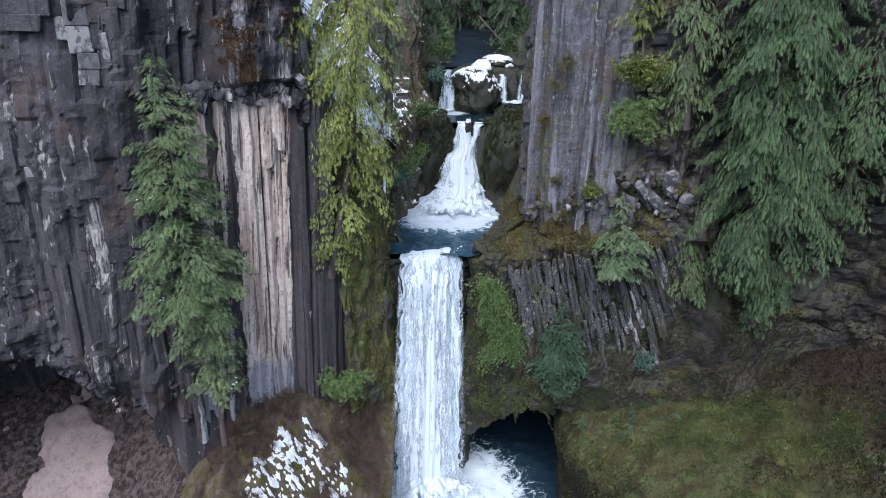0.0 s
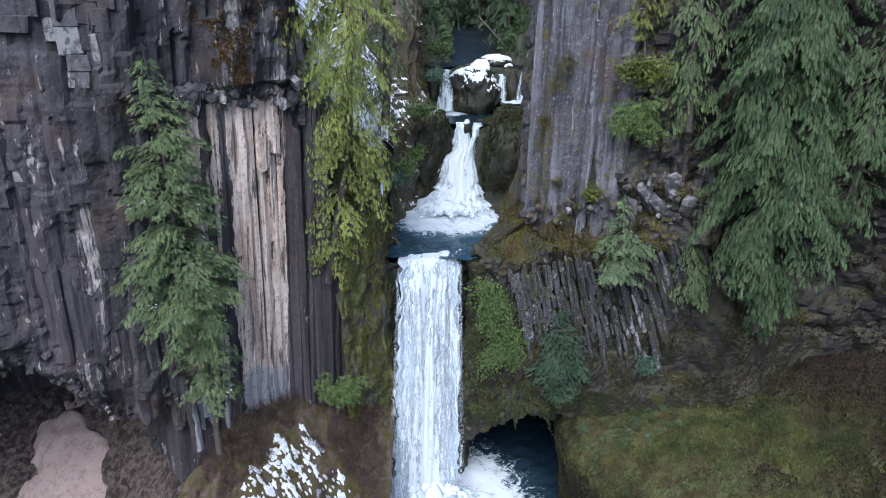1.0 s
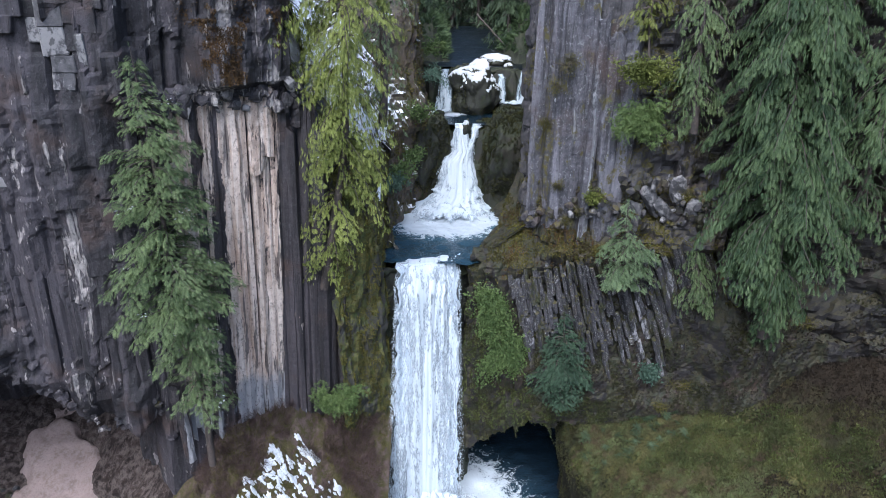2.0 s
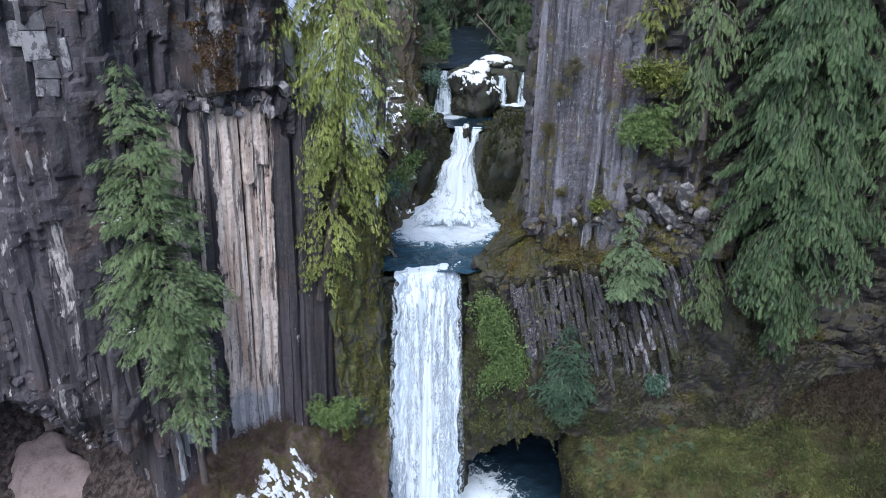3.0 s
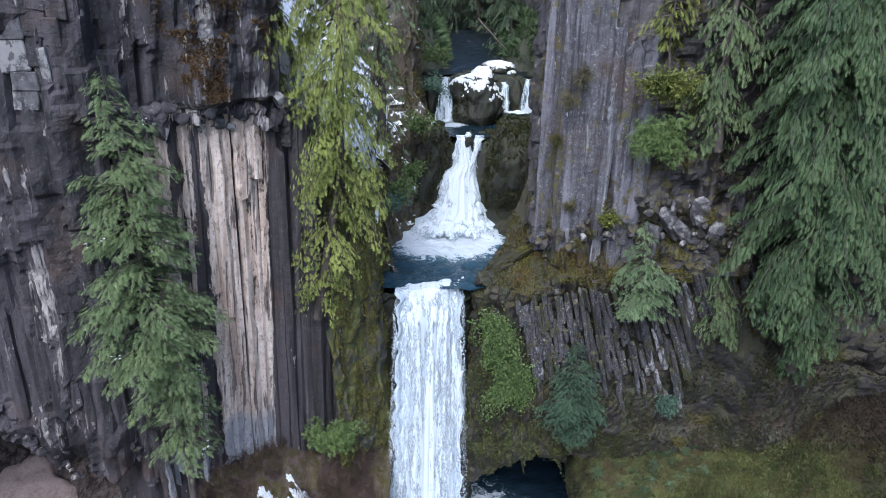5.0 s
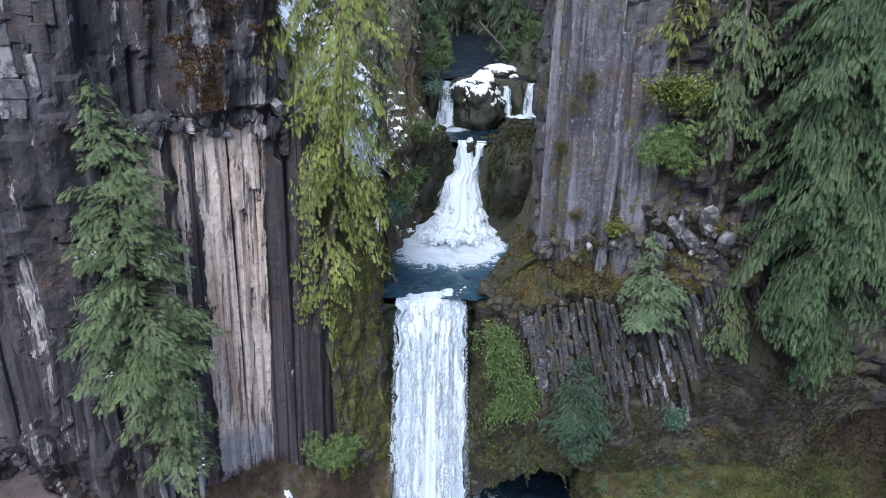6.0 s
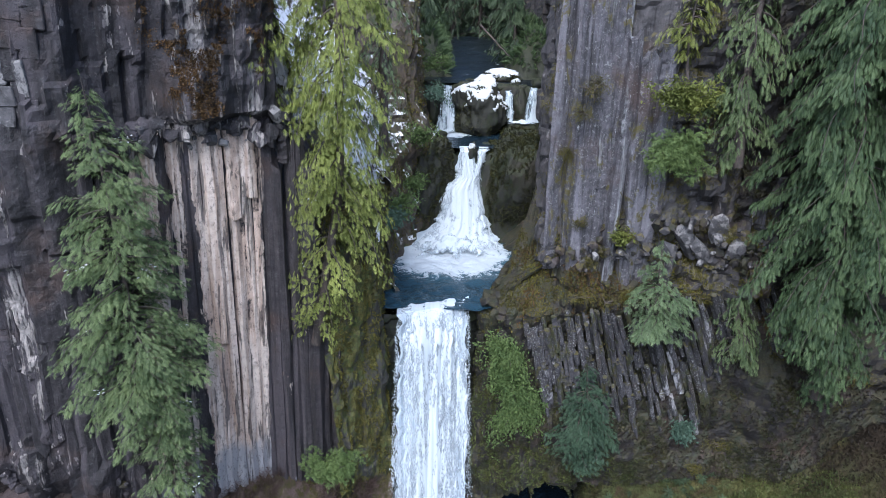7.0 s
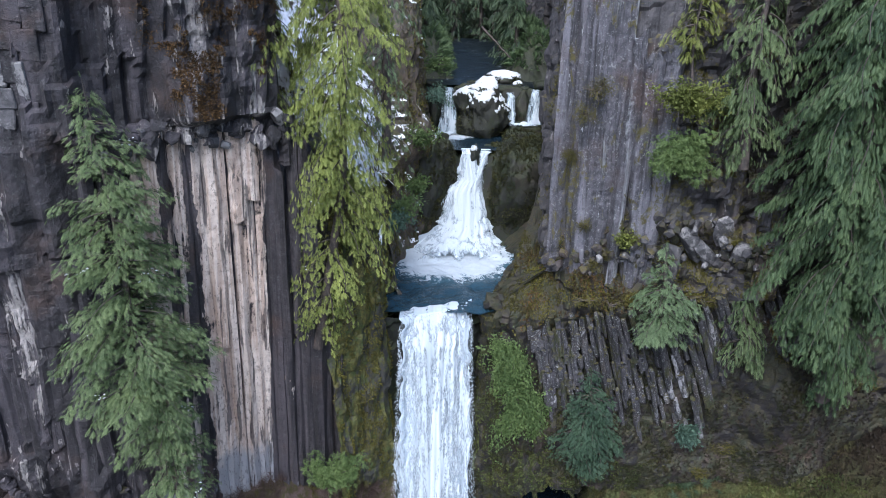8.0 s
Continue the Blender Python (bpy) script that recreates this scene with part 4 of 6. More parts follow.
def spray_drops(top, lip_a, lip_b, z_top, z_bot, reach, spread, count, seed):
    """Loose drops along the ragged edges and before the lower half of a fall."""
    rng = np.random.default_rng(seed)
    t = rng.uniform(0.02, 1, count) ** 0.8
    edge = rng.uniform(0, 1, count) < 0.8
    a = np.where(edge, np.where(rng.uniform(0, 1, count) < 0.5, 0.0, 1.0) + rng.normal(0, 0.018, count) * (0.6 + t), rng.uniform(0, 1, count))
    x = lip_a[0] + (lip_b[0] - lip_a[0]) * a + (a - 0.5) * spread * t ** 1.1
    y = lip_a[1] + (lip_b[1] - lip_a[1]) * a - reach * t ** 0.5 - rng.uniform(0.1, 1.0, count) * (0.3 + t)
    at = np.stack([x, y, z_top - (z_top - z_bot) * t ** 1.15], 1)
    drop = np.array([(0, -0.22, 0), (0, 0.22, 0), (1, 0, 0), (0.1, 0, -0.2), (0.1, 0, 0.2), (0.9, 0, 0)], float)
    tagged(leaf_cloud("spray", drop, at, rng.normal(0, 0.35, at.shape) + np.array([0, 0, -1]), rng.uniform(0.03, 0.15, count), MAT["foam"], top, rng), kind="stuff")


spray_drops(bpy.data.objects["lower_fall"], (-3.6, 53.75), (1.65, 55.6), 24.4, 0.3, 1.3, 1.5, 3600, 401)
froth("plunge_froth", (-0.3, 52.8, 0.05), (6.0, 4.2), 2.4, MAT["foam"], "heap of white spray at the foot of the tall fall", 301, tail=(0.6, 0.2))
froth("small_froth", (8.0, 79.0, 34.2), (2.0, 0.9), 0.25, MAT["foam"], "white foam on the rock shelf under two small falls", 321)
froth("small_froth", (0.3, 79.0, 33.15), (1.6, 0.8), 0.22, MAT["foam"], "white foam under the thin fall", 331)
froth("cascade_froth", (0.4, 66.5, 24.4), (4.6, 2.4), 1.4, MAT["foam"], "heap of white froth at the foot of the cascade", 311, tail=(0.0, -0.2))


def conifer(name, base, height, reach, material, label, seed, rise=0.15, fall_off=0.5, template=None, lobe=0.6, space=0.30, hang=0.4, bare=0.03, trunk_r=0.32, step=0.5, limbs=(3, 6), snow=0, wide=0.42, sway=None, shortest=0.5, patchy=0.0):
    """A conifer: tapered trunk, drooping limbs, and a crown of many fringed lobes that hang from them. reach: rows of height and crown radius; sway: rows of height and how far the trunk stands aside there."""
    rng = np.random.default_rng(seed)
    top = tagged(new(name), label, "tree")
    top.location = base
    template = FIR_LOBE if template is None else template
    hs = np.linspace(0, 1, 16)
    bend = np.stack([0.22 * np.sin(hs * 5 + seed) - 0.22 * math.sin(seed), 0.22 * np.cos(hs * 4 + seed * 2) - 0.22 * math.cos(seed * 2), hs * height], 1)
    if sway:
        bend[:, 0] += np.interp(hs * height, *zip(*sway))
    v, f = tube(bend, trunk_r * (1 - hs) ** 0.8 + 0.02, 9)
    mesh_object("trunk", v, f, MAT["bark"], top, smooth=True)
    at, ahead, size, wood, caps = [], [], [], [], []
    z = bare * height
    rz, rr = zip(*reach)
    while z < 0.985 * height:
        r = float(np.interp(z, rz, rr))
        axis = np.array([np.interp(z, bend[:, 2], bend[:, 0]), np.interp(z, bend[:, 2], bend[:, 1])])
        for k in range(rng.integers(*limbs)):
            az = rng.uniform(0, 2 * math.pi)
            L = r * rng.uniform(shortest, 1.12)
            if L < 0.15 or rng.uniform() < patchy * (0.5 + 0.9 * vnoise(az * 1.1, z * 0.5, 0, seed)):
                continue
            n = max(4, int(L / space))
            q = np.linspace(0.12, 1, n)
            out = np.array([math.cos(az), math.sin(az), 0])
            aside = np.array([-math.sin(az), math.cos(az), 0])
            droop = fall_off * rng.uniform(0.6, 1.4)
            wob = 0.10 * L * np.sin(q * 4 + rng.uniform(0, 6)) * q
            p = out * (L * q)[:, None] + aside * wob[:, None]
            p[:, 0] += axis[0]
            p[:, 1] += axis[1]
            p[:, 2] = z + L * (rise * q - droop * q * q) + rng.uniform(-0.2, 0.2)
            if L > 0.8:
                wood.append(tube(p, 0.045 * (1 - q) + 0.012, 4))
            d = np.gradient(p, axis=0)
            d /= np.linalg.norm(d, axis=1, keepdims=True) + 1e-9
            # a flat frond: lobes across it, shorter towards its end
            for j in range(n):
                w = (0.15 + 0.85 * math.sin(math.pi * min(1.0, 0.18 + 0.9 * (1 - q[j])))) * min(L, 3.4) * wide
                m = max(1, int(w / space))
                for sd in (-1, 1):
                    o = (np.arange(m) + rng.uniform(0.1, 0.9, m)) / m * w
                    at.append(p[j] + sd * aside * (o * 0.85)[:, None] + d[j] * (o * 0.5)[:, None] + np.array([0, 0, -0.35 * hang]) * o[:, None] + rng.normal(0, 0.13, (m, 3)))
                    ahead.append(d[j] * 0.8 + sd * aside * 0.55 + np.array([0, 0, -hang]) + rng.normal(0, 0.22, (m, 3)))
                    size.append(lobe * rng.uniform(0.7, 1.25, m))
            at.append(p[-1:]), ahead.append(d[-1:] + np.array([0, 0, -hang])), size.append(np.array([lobe * 1.1]))
            if snow and rng.uniform() < snow and L > 1.2:
                caps.append(p[int(n * 0.7)] + np.array([0, 0, 0.14]))
        z += step * rng.uniform(0.7, 1.4)
    at.append(bend[-1:]), ahead.append(np.array([[0, 0, 1.0]])), size.append(np.array([lobe]))
    leaf_cloud("crown", template, np.concatenate(at), np.concatenate(ahead), np.concatenate(size), material, top, rng, tumble=0.25)
    if wood:
        v, f = joined_tubes(wood)
        tagged(mesh_object("limbwork", v, f, MAT["bark"], top), kind="stuff")
    if caps:
        c = np.repeat(np.array(caps), 7, 0) + rng.normal(0, 0.22, (len(caps) * 7, 3)) * np.array([1, 1, 0.35])
        tagged(leaf_cloud("snow_dusting", LEAF, c, rng.normal(0, 1, c.shape) * np.array([1, 1, 0.1]), rng.uniform(0.10, 0.24, len(c)), MAT["snow"], top, rng, "thin patches of snow"), kind="stuff")
    return top


BLADES = np.array([(0, -0.05, 0), (0, 0.05, 0), (1, 0.25, 0.15), (0, -0.1, 0), (0, 0.0, 0), (0.8, -0.35, -0.1), (0, 0.0, 0), (0, 0.1, 0), (0.7, 0.05, 0.4)], float)
TWIG = np.array([(0, -0.018, 0), (0, 0.018, 0), (1, 0.1, 0), (0.3, 0.0, 0), (0.35, 0.02, 0), (0.8, 0.4, 0.1), (0.45, 0.0, 0), (0.5, 0.02, 0), (0.9, -0.3, -0.1), (0.2, 0, 0), (0.24, 0, 0), (0.55, -0.3, 0.25)], float)
LEAF = np.array([(0, 0, 0), (0.5, 0.28, 0.08), (1, 0, -0.1), (0, 0, 0), (1, 0, -0.1), (0.5, -0.28, 0.08)], float)


def shrub(name, base, size, material, label, seed, count=900, leaf=0.22, template=None, drape=0.0, category="shrub"):
    """A shrub of several stems with leaves in uneven clumps; drape lets it hang down the face behind it."""
    rng = np.random.default_rng(seed)
    top = tagged(new(name), label, category)
    top.location = base
    stems, at, ahead = [], [], []
    for k in range(9):
        az, ln = rng.uniform(0, 2 * math.pi), rng.uniform(0.6, 1.0)
        s = np.linspace(0, 1, 6)
        end = np.array([math.cos(az) * size[0], math.sin(az) * size[1], size[2] * rng.uniform(0.3, 1.0) - drape * size[2] * rng.uniform(0, 2)]) * ln
        p = s[:, None] * end + np.stack([0 * s, 0 * s, 0.3 * size[2] * s * (1 - s)], 1)
        stems.append(tube(p, 0.05 * (1 - s) + 0.015, 4))
        for q in range(count // 45):
            c = p[rng.integers(1, 6)] + rng.normal(0, 0.24, 3) * np.array(size)
            n = 5
            at.append(c + rng.normal(0, 0.16, (n, 3)))
            ahead.append(np.tile(end / (np.linalg.norm(end) + 1e-9) * 0.6, (n, 1)) + rng.normal(0, 0.7, (n, 3)) + np.array([0, 0, -0.3]))
    at, ahead = np.concatenate(at), np.concatenate(ahead)
    leaf_cloud("foliage", LEAF if template is None else template, at, ahead, rng.uniform(0.6, 1.3, len(at)) * leaf, material, top, rng)
    v, f = joined_tubes(stems)
    tagged(mesh_object("stemwork", v, f, MAT["bark"], top), kind="stuff")
    return top


def fern_mesh(seed):
    """A rosette of arching fronds, each a strip of paired leaflets."""
    rng = np.random.default_rng(seed)
    v, f = [np.zeros(3)], []
    for k in range(11):
        az, ln = k * 0.571 * 2 + rng.uniform(-0.3, 0.3), rng.uniform(0.7, 1.0)
        last = 0
        for i in range(9):
            s = (i + 1) / 9
            c = np.array([math.cos(az) * ln * s, math.sin(az) * ln * s, 0.75 * ln * s - 0.85 * ln * s * s])
            w = 0.16 * ln * math.sin(math.pi * (0.12 + 0.86 * s))
            side = np.array([-math.sin(az), math.cos(az), 0])
            fw = np.array([math.cos(az), math.sin(az), -0.4]) * 0.05
            n = len(v)
            v += [c, c + side * w + fw, c - side * w + fw]
            f += [(last, n, n + 1), (last, n + 2, n)]
            last = n
    me = bpy.data.meshes.new("fern")
    me.from_pydata([tuple(p) for p in v], [], f)
    me.materials.append(MAT["fern"])
    return me


def scattered(name, grid, count, template, size, material, label, seed, keep, category, upward=0.8, slope=(0.0, 1.0)):
    """Very many tufts or twigs on a surface, as one thing that nobody could count."""
    rng = np.random.default_rng(seed)
    X, Y, Z = GRID[grid]
    P = np.stack([X, Y, Z], -1)
    N = np.cross(P[1:, :-1] - P[:-1, :-1], P[:-1, 1:] - P[:-1, :-1])
    area = np.linalg.norm(N, axis=-1)
    N = N / (area[..., None] + 1e-9)
    N = np.where(N[..., 2:] < 0, -N, N)
    ok = area * (N[..., 2] >= slope[0]) * (N[..., 2] <= slope[1]) * keep(X[:-1, :-1], Y[:-1, :-1], Z[:-1, :-1])
    pick = rng.choice(ok.size, count, p=(ok / ok.sum()).ravel())
    i, j = np.unravel_index(pick, ok.shape)
    a, b = rng.uniform(0, 1, (2, count, 1))
    at = P[i, j] + a * (P[i + 1, j] - P[i, j]) + b * (P[i, j + 1] - P[i, j])
    ahead = N[i, j] * 0.6 + np.array([0, 0, upward]) + rng.normal(0, 0.45, (count, 3))
    ob = leaf_cloud(name, template, at, ahead, rng.uniform(0.5, 1.3, count) * size, material, None, rng)
    return tagged(ob, label, category, kind="stuff")


# ---- trees ----
conifer("hemlock_tree", (-16.0, 41.4, 14.0), 28.6, [(0, 1.0), (3, 1.7), (5.5, 2.2), (9, 2.2), (11.5, 2.9), (14.5, 3.9), (16.5, 3.2), (19, 2.6), (21, 2.5), (24, 2.5), (26.0, 1.6), (27.6, 0.9), (28.6, 0.35)], MAT["fir"], "tall green conifer with a dusting of snow before the dark cliff", 11, rise=0.22, fall_off=0.42, template=HEMLOCK_LOBE, lobe=0.34, space=0.175, hang=0.35, bare=0.17, step=0.5, limbs=(4, 7), snow=0.12, wide=0.30, trunk_r=0.24, sway=[(0, 0), (6, -0.1), (10, -0.9), (15, -1.7), (28.6, -2.0)], patchy=0.28)
conifer("cedar_tree", (-8.9, 49.2, 24.4), 38.0, [(0, 0.7), (2, 1.4), (5, 2.3), (8, 3.0), (11, 3.5), (15, 3.6), (20, 3.4), (25, 3.0), (38, 0.2)], MAT["cedar"], "yellow-green cedar with hanging sprays on the cliff edge", 12, rise=0.1, fall_off=0.9, template=CEDAR_LOBE, lobe=0.31, space=0.18, hang=0.6, step=0.6, wide=0.32, snow=0.03, sway=[(0, 0), (6, 0.9), (11, 1.7), (20, 1.9), (38, 1.9)], patchy=0.45)
conifer("cedar_tree", (-10.6, 49.2, 39.8), 16.0, [(0, 1.4), (3, 2.2), (7, 2.3), (16, 0.2)], MAT["cedar"], "yellow-green cedar above the brow of the cliff", 22, rise=0.1, fall_off=0.9, template=CEDAR_LOBE, lobe=0.36, space=0.25, hang=0.65, wide=0.34, patchy=0.5)
conifer("bluish_fir_tree", (-4.5, 52.4, 36.4), 18.0, [(0, 0.5), (2.0, 1.6), (5, 2.4), (10, 2.4), (18, 0.2)], MAT["blue_fir"], "bluish-green conifer with drooping boughs beside the cedar", 13, fall_off=1.1, template=HEMLOCK_LOBE, lobe=0.36, space=0.25, hang=0.8, bare=0.08, wide=0.28, limbs=(2, 5), patchy=0.55)
conifer("large_fir_tree", (24.5, 47.2, 22.0), 40.0, [(0, 0.7), (2, 1.5), (4, 2.2), (6, 3.3), (9, 4.7), (13, 5.1), (17, 5.0), (23, 4.5), (30, 3.4), (40, 0.2)], MAT["dark_fir"], "large dark green fir with drooping boughs on the slope", 14, rise=0.12, fall_off=0.75, lobe=0.44, space=0.21, hang=0.85, bare=0.0, wide=0.30, step=0.52, limbs=(4, 7), trunk_r=0.45, sway=[(0, 0), (8, -0.3), (17, -1.0), (24, -1.1), (40, -1.1)], shortest=0.40, patchy=0.2)
conifer("fir_tree", (18.3, 51.0, 36.6), 17.0, [(0, 0.7), (2, 1.9), (5, 2.5), (11, 2.4), (17, 0.2)], MAT["fir"], "green fir growing out of the grey cliff", 15, fall_off=0.8, lobe=0.42, space=0.22, hang=0.75, wide=0.32, patchy=0.35)
conifer("fir_tree", (30.2, 48.6, 30.0), 24.0, [(0, 0.8), (3, 3.0), (8, 4.2), (14, 3.6), (24, 0.2)], MAT["dark_fir"], "dark green fir at the side of the amphitheatre", 16, fall_off=0.8, lobe=0.46, space=0.30, hang=0.7, wide=0.32)
conifer("fir_tree", (30.5, 36.0, 4.0), 20.5, [(0, 3.0), (4, 4.4), (10, 3.4), (20.5, 0.2)], MAT["fir"], "green fir at the foot of the turf slope", 17, fall_off=0.6, lobe=0.7, space=0.5, step=0.7)
conifer("young_fir_tree", (10.3, 51.7, 13.6), 7.6, [(0, 2.0), (2, 2.4), (5, 1.5), (7.6, 0.1)], MAT["young_fir"], "small dense dark green fir on the lower cliff", 18, rise=0.3, fall_off=0.45, template=HEMLOCK_LOBE, lobe=0.34, space=0.19, hang=0.15, step=0.27, shortest=0.7)
conifer("young_fir_tree", (14.5, 51.4, 24.2), 7.0, [(0, 1.6), (1.5, 2.4), (4, 1.9), (7.0, 0.15)], MAT["blue_fir"], "young pale green fir with spreading boughs on the mossy ledge", 19, rise=0.25, fall_off=0.6, template=HEMLOCK_LOBE, lobe=0.40, space=0.19, hang=0.4, step=0.42, patchy=0.35)
conifer("young_fir_tree", (20.3, 50.3, 23.4), 5.0, [(0, 1.2), (1.5, 1.9), (3.5, 1.3), (5.0, 0.2)], MAT["fir"], "small green fir on the edge of the ledge", 20, fall_off=0.8, lobe=0.46, space=0.26, hang=0.6, step=0.4)
conifer("slender_tree", (15.1, 52.6, 40.0), 9.0, [(0, 0.2), (3.0, 0.3), (5, 1.6), (9, 0.4)], MAT["yellow_shrub"], "thin bare-trunked sapling on the grey cliff", 21, lobe=0.45, bare=0.4, trunk_r=0.1)
# the last three are added to keep bright sky out of the creek's reflection
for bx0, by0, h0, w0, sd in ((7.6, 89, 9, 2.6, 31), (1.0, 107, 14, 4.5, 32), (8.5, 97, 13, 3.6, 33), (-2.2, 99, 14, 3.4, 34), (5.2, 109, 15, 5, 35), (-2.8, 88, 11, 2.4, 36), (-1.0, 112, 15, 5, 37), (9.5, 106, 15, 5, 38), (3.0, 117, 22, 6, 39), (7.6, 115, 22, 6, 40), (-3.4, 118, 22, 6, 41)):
    conifer("creek_fir_tree", (bx0, by0, 37.9 + 0.12 * (by0 - 82)), h0, [(0, w0 * 0.8), (1.5, w0), (h0, 0.1)], MAT["shade_fir"], "fir standing by the upper creek, its needles darkened for shade", sd, lobe=1.0, space=0.85, step=0.8)

# firs along the rim, out of view, added to shade the gorge
rng = np.random.default_rng(77)
for k in range(20):
    ry0 = rng.uniform(66, 125)
    rx0 = (-24 + rng.uniform(-9, 3)) if k % 2 else (27 + rng.uniform(-2, 12))
    if k < 10:
        rx0, ry0 = rng.uniform(-16, -9) if k % 2 else rng.uniform(15, 21), rng.uniform(72, 112)
    h0 = rng.uniform(18, 26)
    conifer("shading_rim_fir", (rx0, ry0, 51.6), h0, [(0, 3.2), (3, 8.0 if k < 10 else 4.6), (h0 * 0.6, 4.5 if k < 10 else 2.8), (h0, 0.1)], MAT["shade_fir"], "unseen fir along the rim, added to shade the gorge", 300 + k, lobe=2.0, space=1.3, step=1.3, bare=0.06)

# ---- shrubs and ferns ----
shrub("hanging_shrub", (4.7, 53.0, 21.4), (1.5, 0.7, 2.6), MAT["shrub"], "bright green leafy shrub hanging down the mossy rock", 41, 6500, 0.24, drape=0.9)
shrub("hanging_shrub", (5.5, 52.7, 17.4), (1.8, 0.7, 2.6), MAT["shrub"], "bright green leafy shrub hanging down the mossy rock", 42, 6500, 0.24, drape=0.8)
shrub("yellowish_shrub", (14.6, 51.5, 40.3), (1.9, 1.0, 1.5), MAT["yellow_shrub"], "yellow-green leafy shrub on the grey cliff", 43, 2600, 0.26)
shrub("trailing_shrub", (14.4, 51.6, 37.6), (1.7, 0.8, 1.8), MAT["shrub"], "soft green conifer scrub trailing down the grey cliff", 44, 2600, 0.34, HEMLOCK_LOBE, drape=0.8)
shrub("cliff_foot_shrub", (-8.1, 48.0, 14.6), (1.5, 0.9, 1.7), MAT["shrub"], "green shrub at the foot of the dark columns", 45, 1800, 0.34, HEMLOCK_LOBE)
shrub("small_shrub", (12.0, 53.3, 30.6), (0.8, 0.6, 0.9), MAT["yellow_shrub"], "small yellow-green shrub in the rubble", 46, 500, 0.26)
shrub("bluish_shrub", (17.6, 50.9, 16.2), (1.1, 0.8, 1.0), MAT["blue_shrub"], "bluish-green shrub among ferns", 47, 900, 0.26)
shrub("gorge_shrub", (-2.2, 68.0, 34.6), (1.2, 1.4, 1.3), MAT["shrub"], "green shrub on the damp gorge wall", 49, 900, 0.26, drape=0.3)
for k, (gx0, gy0, gz0, gs0) in enumerate(((-3.4, 58.5, 31.2, 1.2), (-4.0, 57.6, 30.5, 1.0), (-2.8, 67.0, 30.8, 1.0), (-1.0, 74.0, 37.5, 1.3), (-1.2, 78.5, 40.0, 1.5))):
    shrub("gorge_shrub", (gx0, gy0, gz0), (gs0, gs0, gs0), MAT["blue_shrub" if k % 2 else "shrub"], "green shrub on the damp gorge wall", 720 + k, 900, 0.26, drape=0.4)
for k, (lx0, ly0, lz0, ls0) in enumerate(((9.4, 52.4, 26.6, 0.8), (11.2, 52.2, 26.3, 0.9), (12.6, 52.2, 27.0, 0.7), (16.4, 51.4, 27.4, 0.8), (18.2, 51.0, 27.2, 0.7), (20.6, 50.5, 15.5, 0.7), (19.0, 50.2, 13.6, 0.6), (28.5, 48.6, 22.5, 0.9), (27.0, 48.9, 20.5, 0.8))):
    shrub("moss_cushion", (lx0, ly0, lz0), (ls0 * 1.4, ls0 * 0.6, ls0 * 0.7), MAT["moss"], "yellow-green moss cushion on the ledge", 740 + k, 520, 0.2, BLADES, drape=0.6, category="moss")
for k, (mx, my, mz, ms) in enumerate(((9.0, 53.7, 40.9, 1.15), (8.7, 53.8, 39.4, 0.8), (9.5, 53.6, 41.3, 0.8), (9.3, 54.2, 31.6, 0.45), (8.0, 54.9, 36.5, 0.3), (12.6, 52.9, 31.0, 0.5), (11.0, 53.7, 29.6, 0.5), (10.2, 53.4, 29.0, 0.45), (18.6, 51.0, 31.8, 0.5), (20.3, 50.6, 29.2, 0.6))):
    shrub("moss_cushion", (mx, my, mz), (ms, ms * 0.6, ms), MAT["moss"], "yellow-green moss cushion on the grey rock", 700 + k, 420, 0.2, BLADES, drape=0.7, category="moss")
FERNS = [fern_mesh(s) for s in (1, 2, 3)]
rng = np.random.default_rng(5)
for k in range(52):
    fx, fy = rng.uniform(12.6, 20.5), 0.0
    fy = 51.4 - 0.05 * (fx - 13) - rng.uniform(0, 3.0) ** 1.3
    gi, gj = int((fx - 8) / 40 * 199), int((fy - 20) / 36 * 179)
    fz = gz[gi, gj] + rng.uniform(0.1, 0.5)
    ob = new("sword_fern", FERNS[k % 3])
    ob.matrix_world = pose(fx, fy, fz, -25, 0, rng.uniform(0, 360)) @ Matrix.Scale(rng.uniform(0.4, 0.7), 4)
    tagged(ob, "green sword fern at the foot of the lower cliff", "fern", "sword ferns below the cliff")

# ---- small growth that covers the ground ----
scattered("turf_grass", "turf_slope", 42000, BLADES, 0.27, MAT["grass"], "short wet grass and moss covering the turf", 61, lambda x, y, z: (z > 0.5) * (y > 30) * (x < 40) * (z + 5 * fbm(x * 0.3, y * 0.3, 0, 3, 31) < 17.5), "grass", slope=(0.6, 1))
scattered("flank_moss", "turf_slope", 14000, LEAF, 0.22, MAT["dark_moss"], "dark moss on the steep edge of the turf", 78, lambda x, y, z: (z > 0.2) * (y > 36) * (x < 18), "moss", upward=0.2, slope=(0.0, 0.62))
scattered("turf_litter", "turf_slope", 22000, LEAF, 0.20, MAT["litter"], "brown litter over the head of the turf", 81, lambda x, y, z: (z > 12) * (y > 34) * (x < 40) * (z + 5 * fbm(x * 0.3, y * 0.3, 0, 3, 31) > 15), "litter", slope=(0.3, 1))
scattered("turf_moss", "turf_slope", 26000, LEAF, 0.20, MAT["green_moss"], "green moss and low herbs in patches over the turf", 79, lambda x, y, z: (z > 0.5) * (y > 34) * (x < 34) * (fbm(x * 0.35, y * 0.35, 0, 4, 29) > 0.05 + 0.06 * np.maximum(z - 13, 0)), "moss", slope=(0.5, 1))
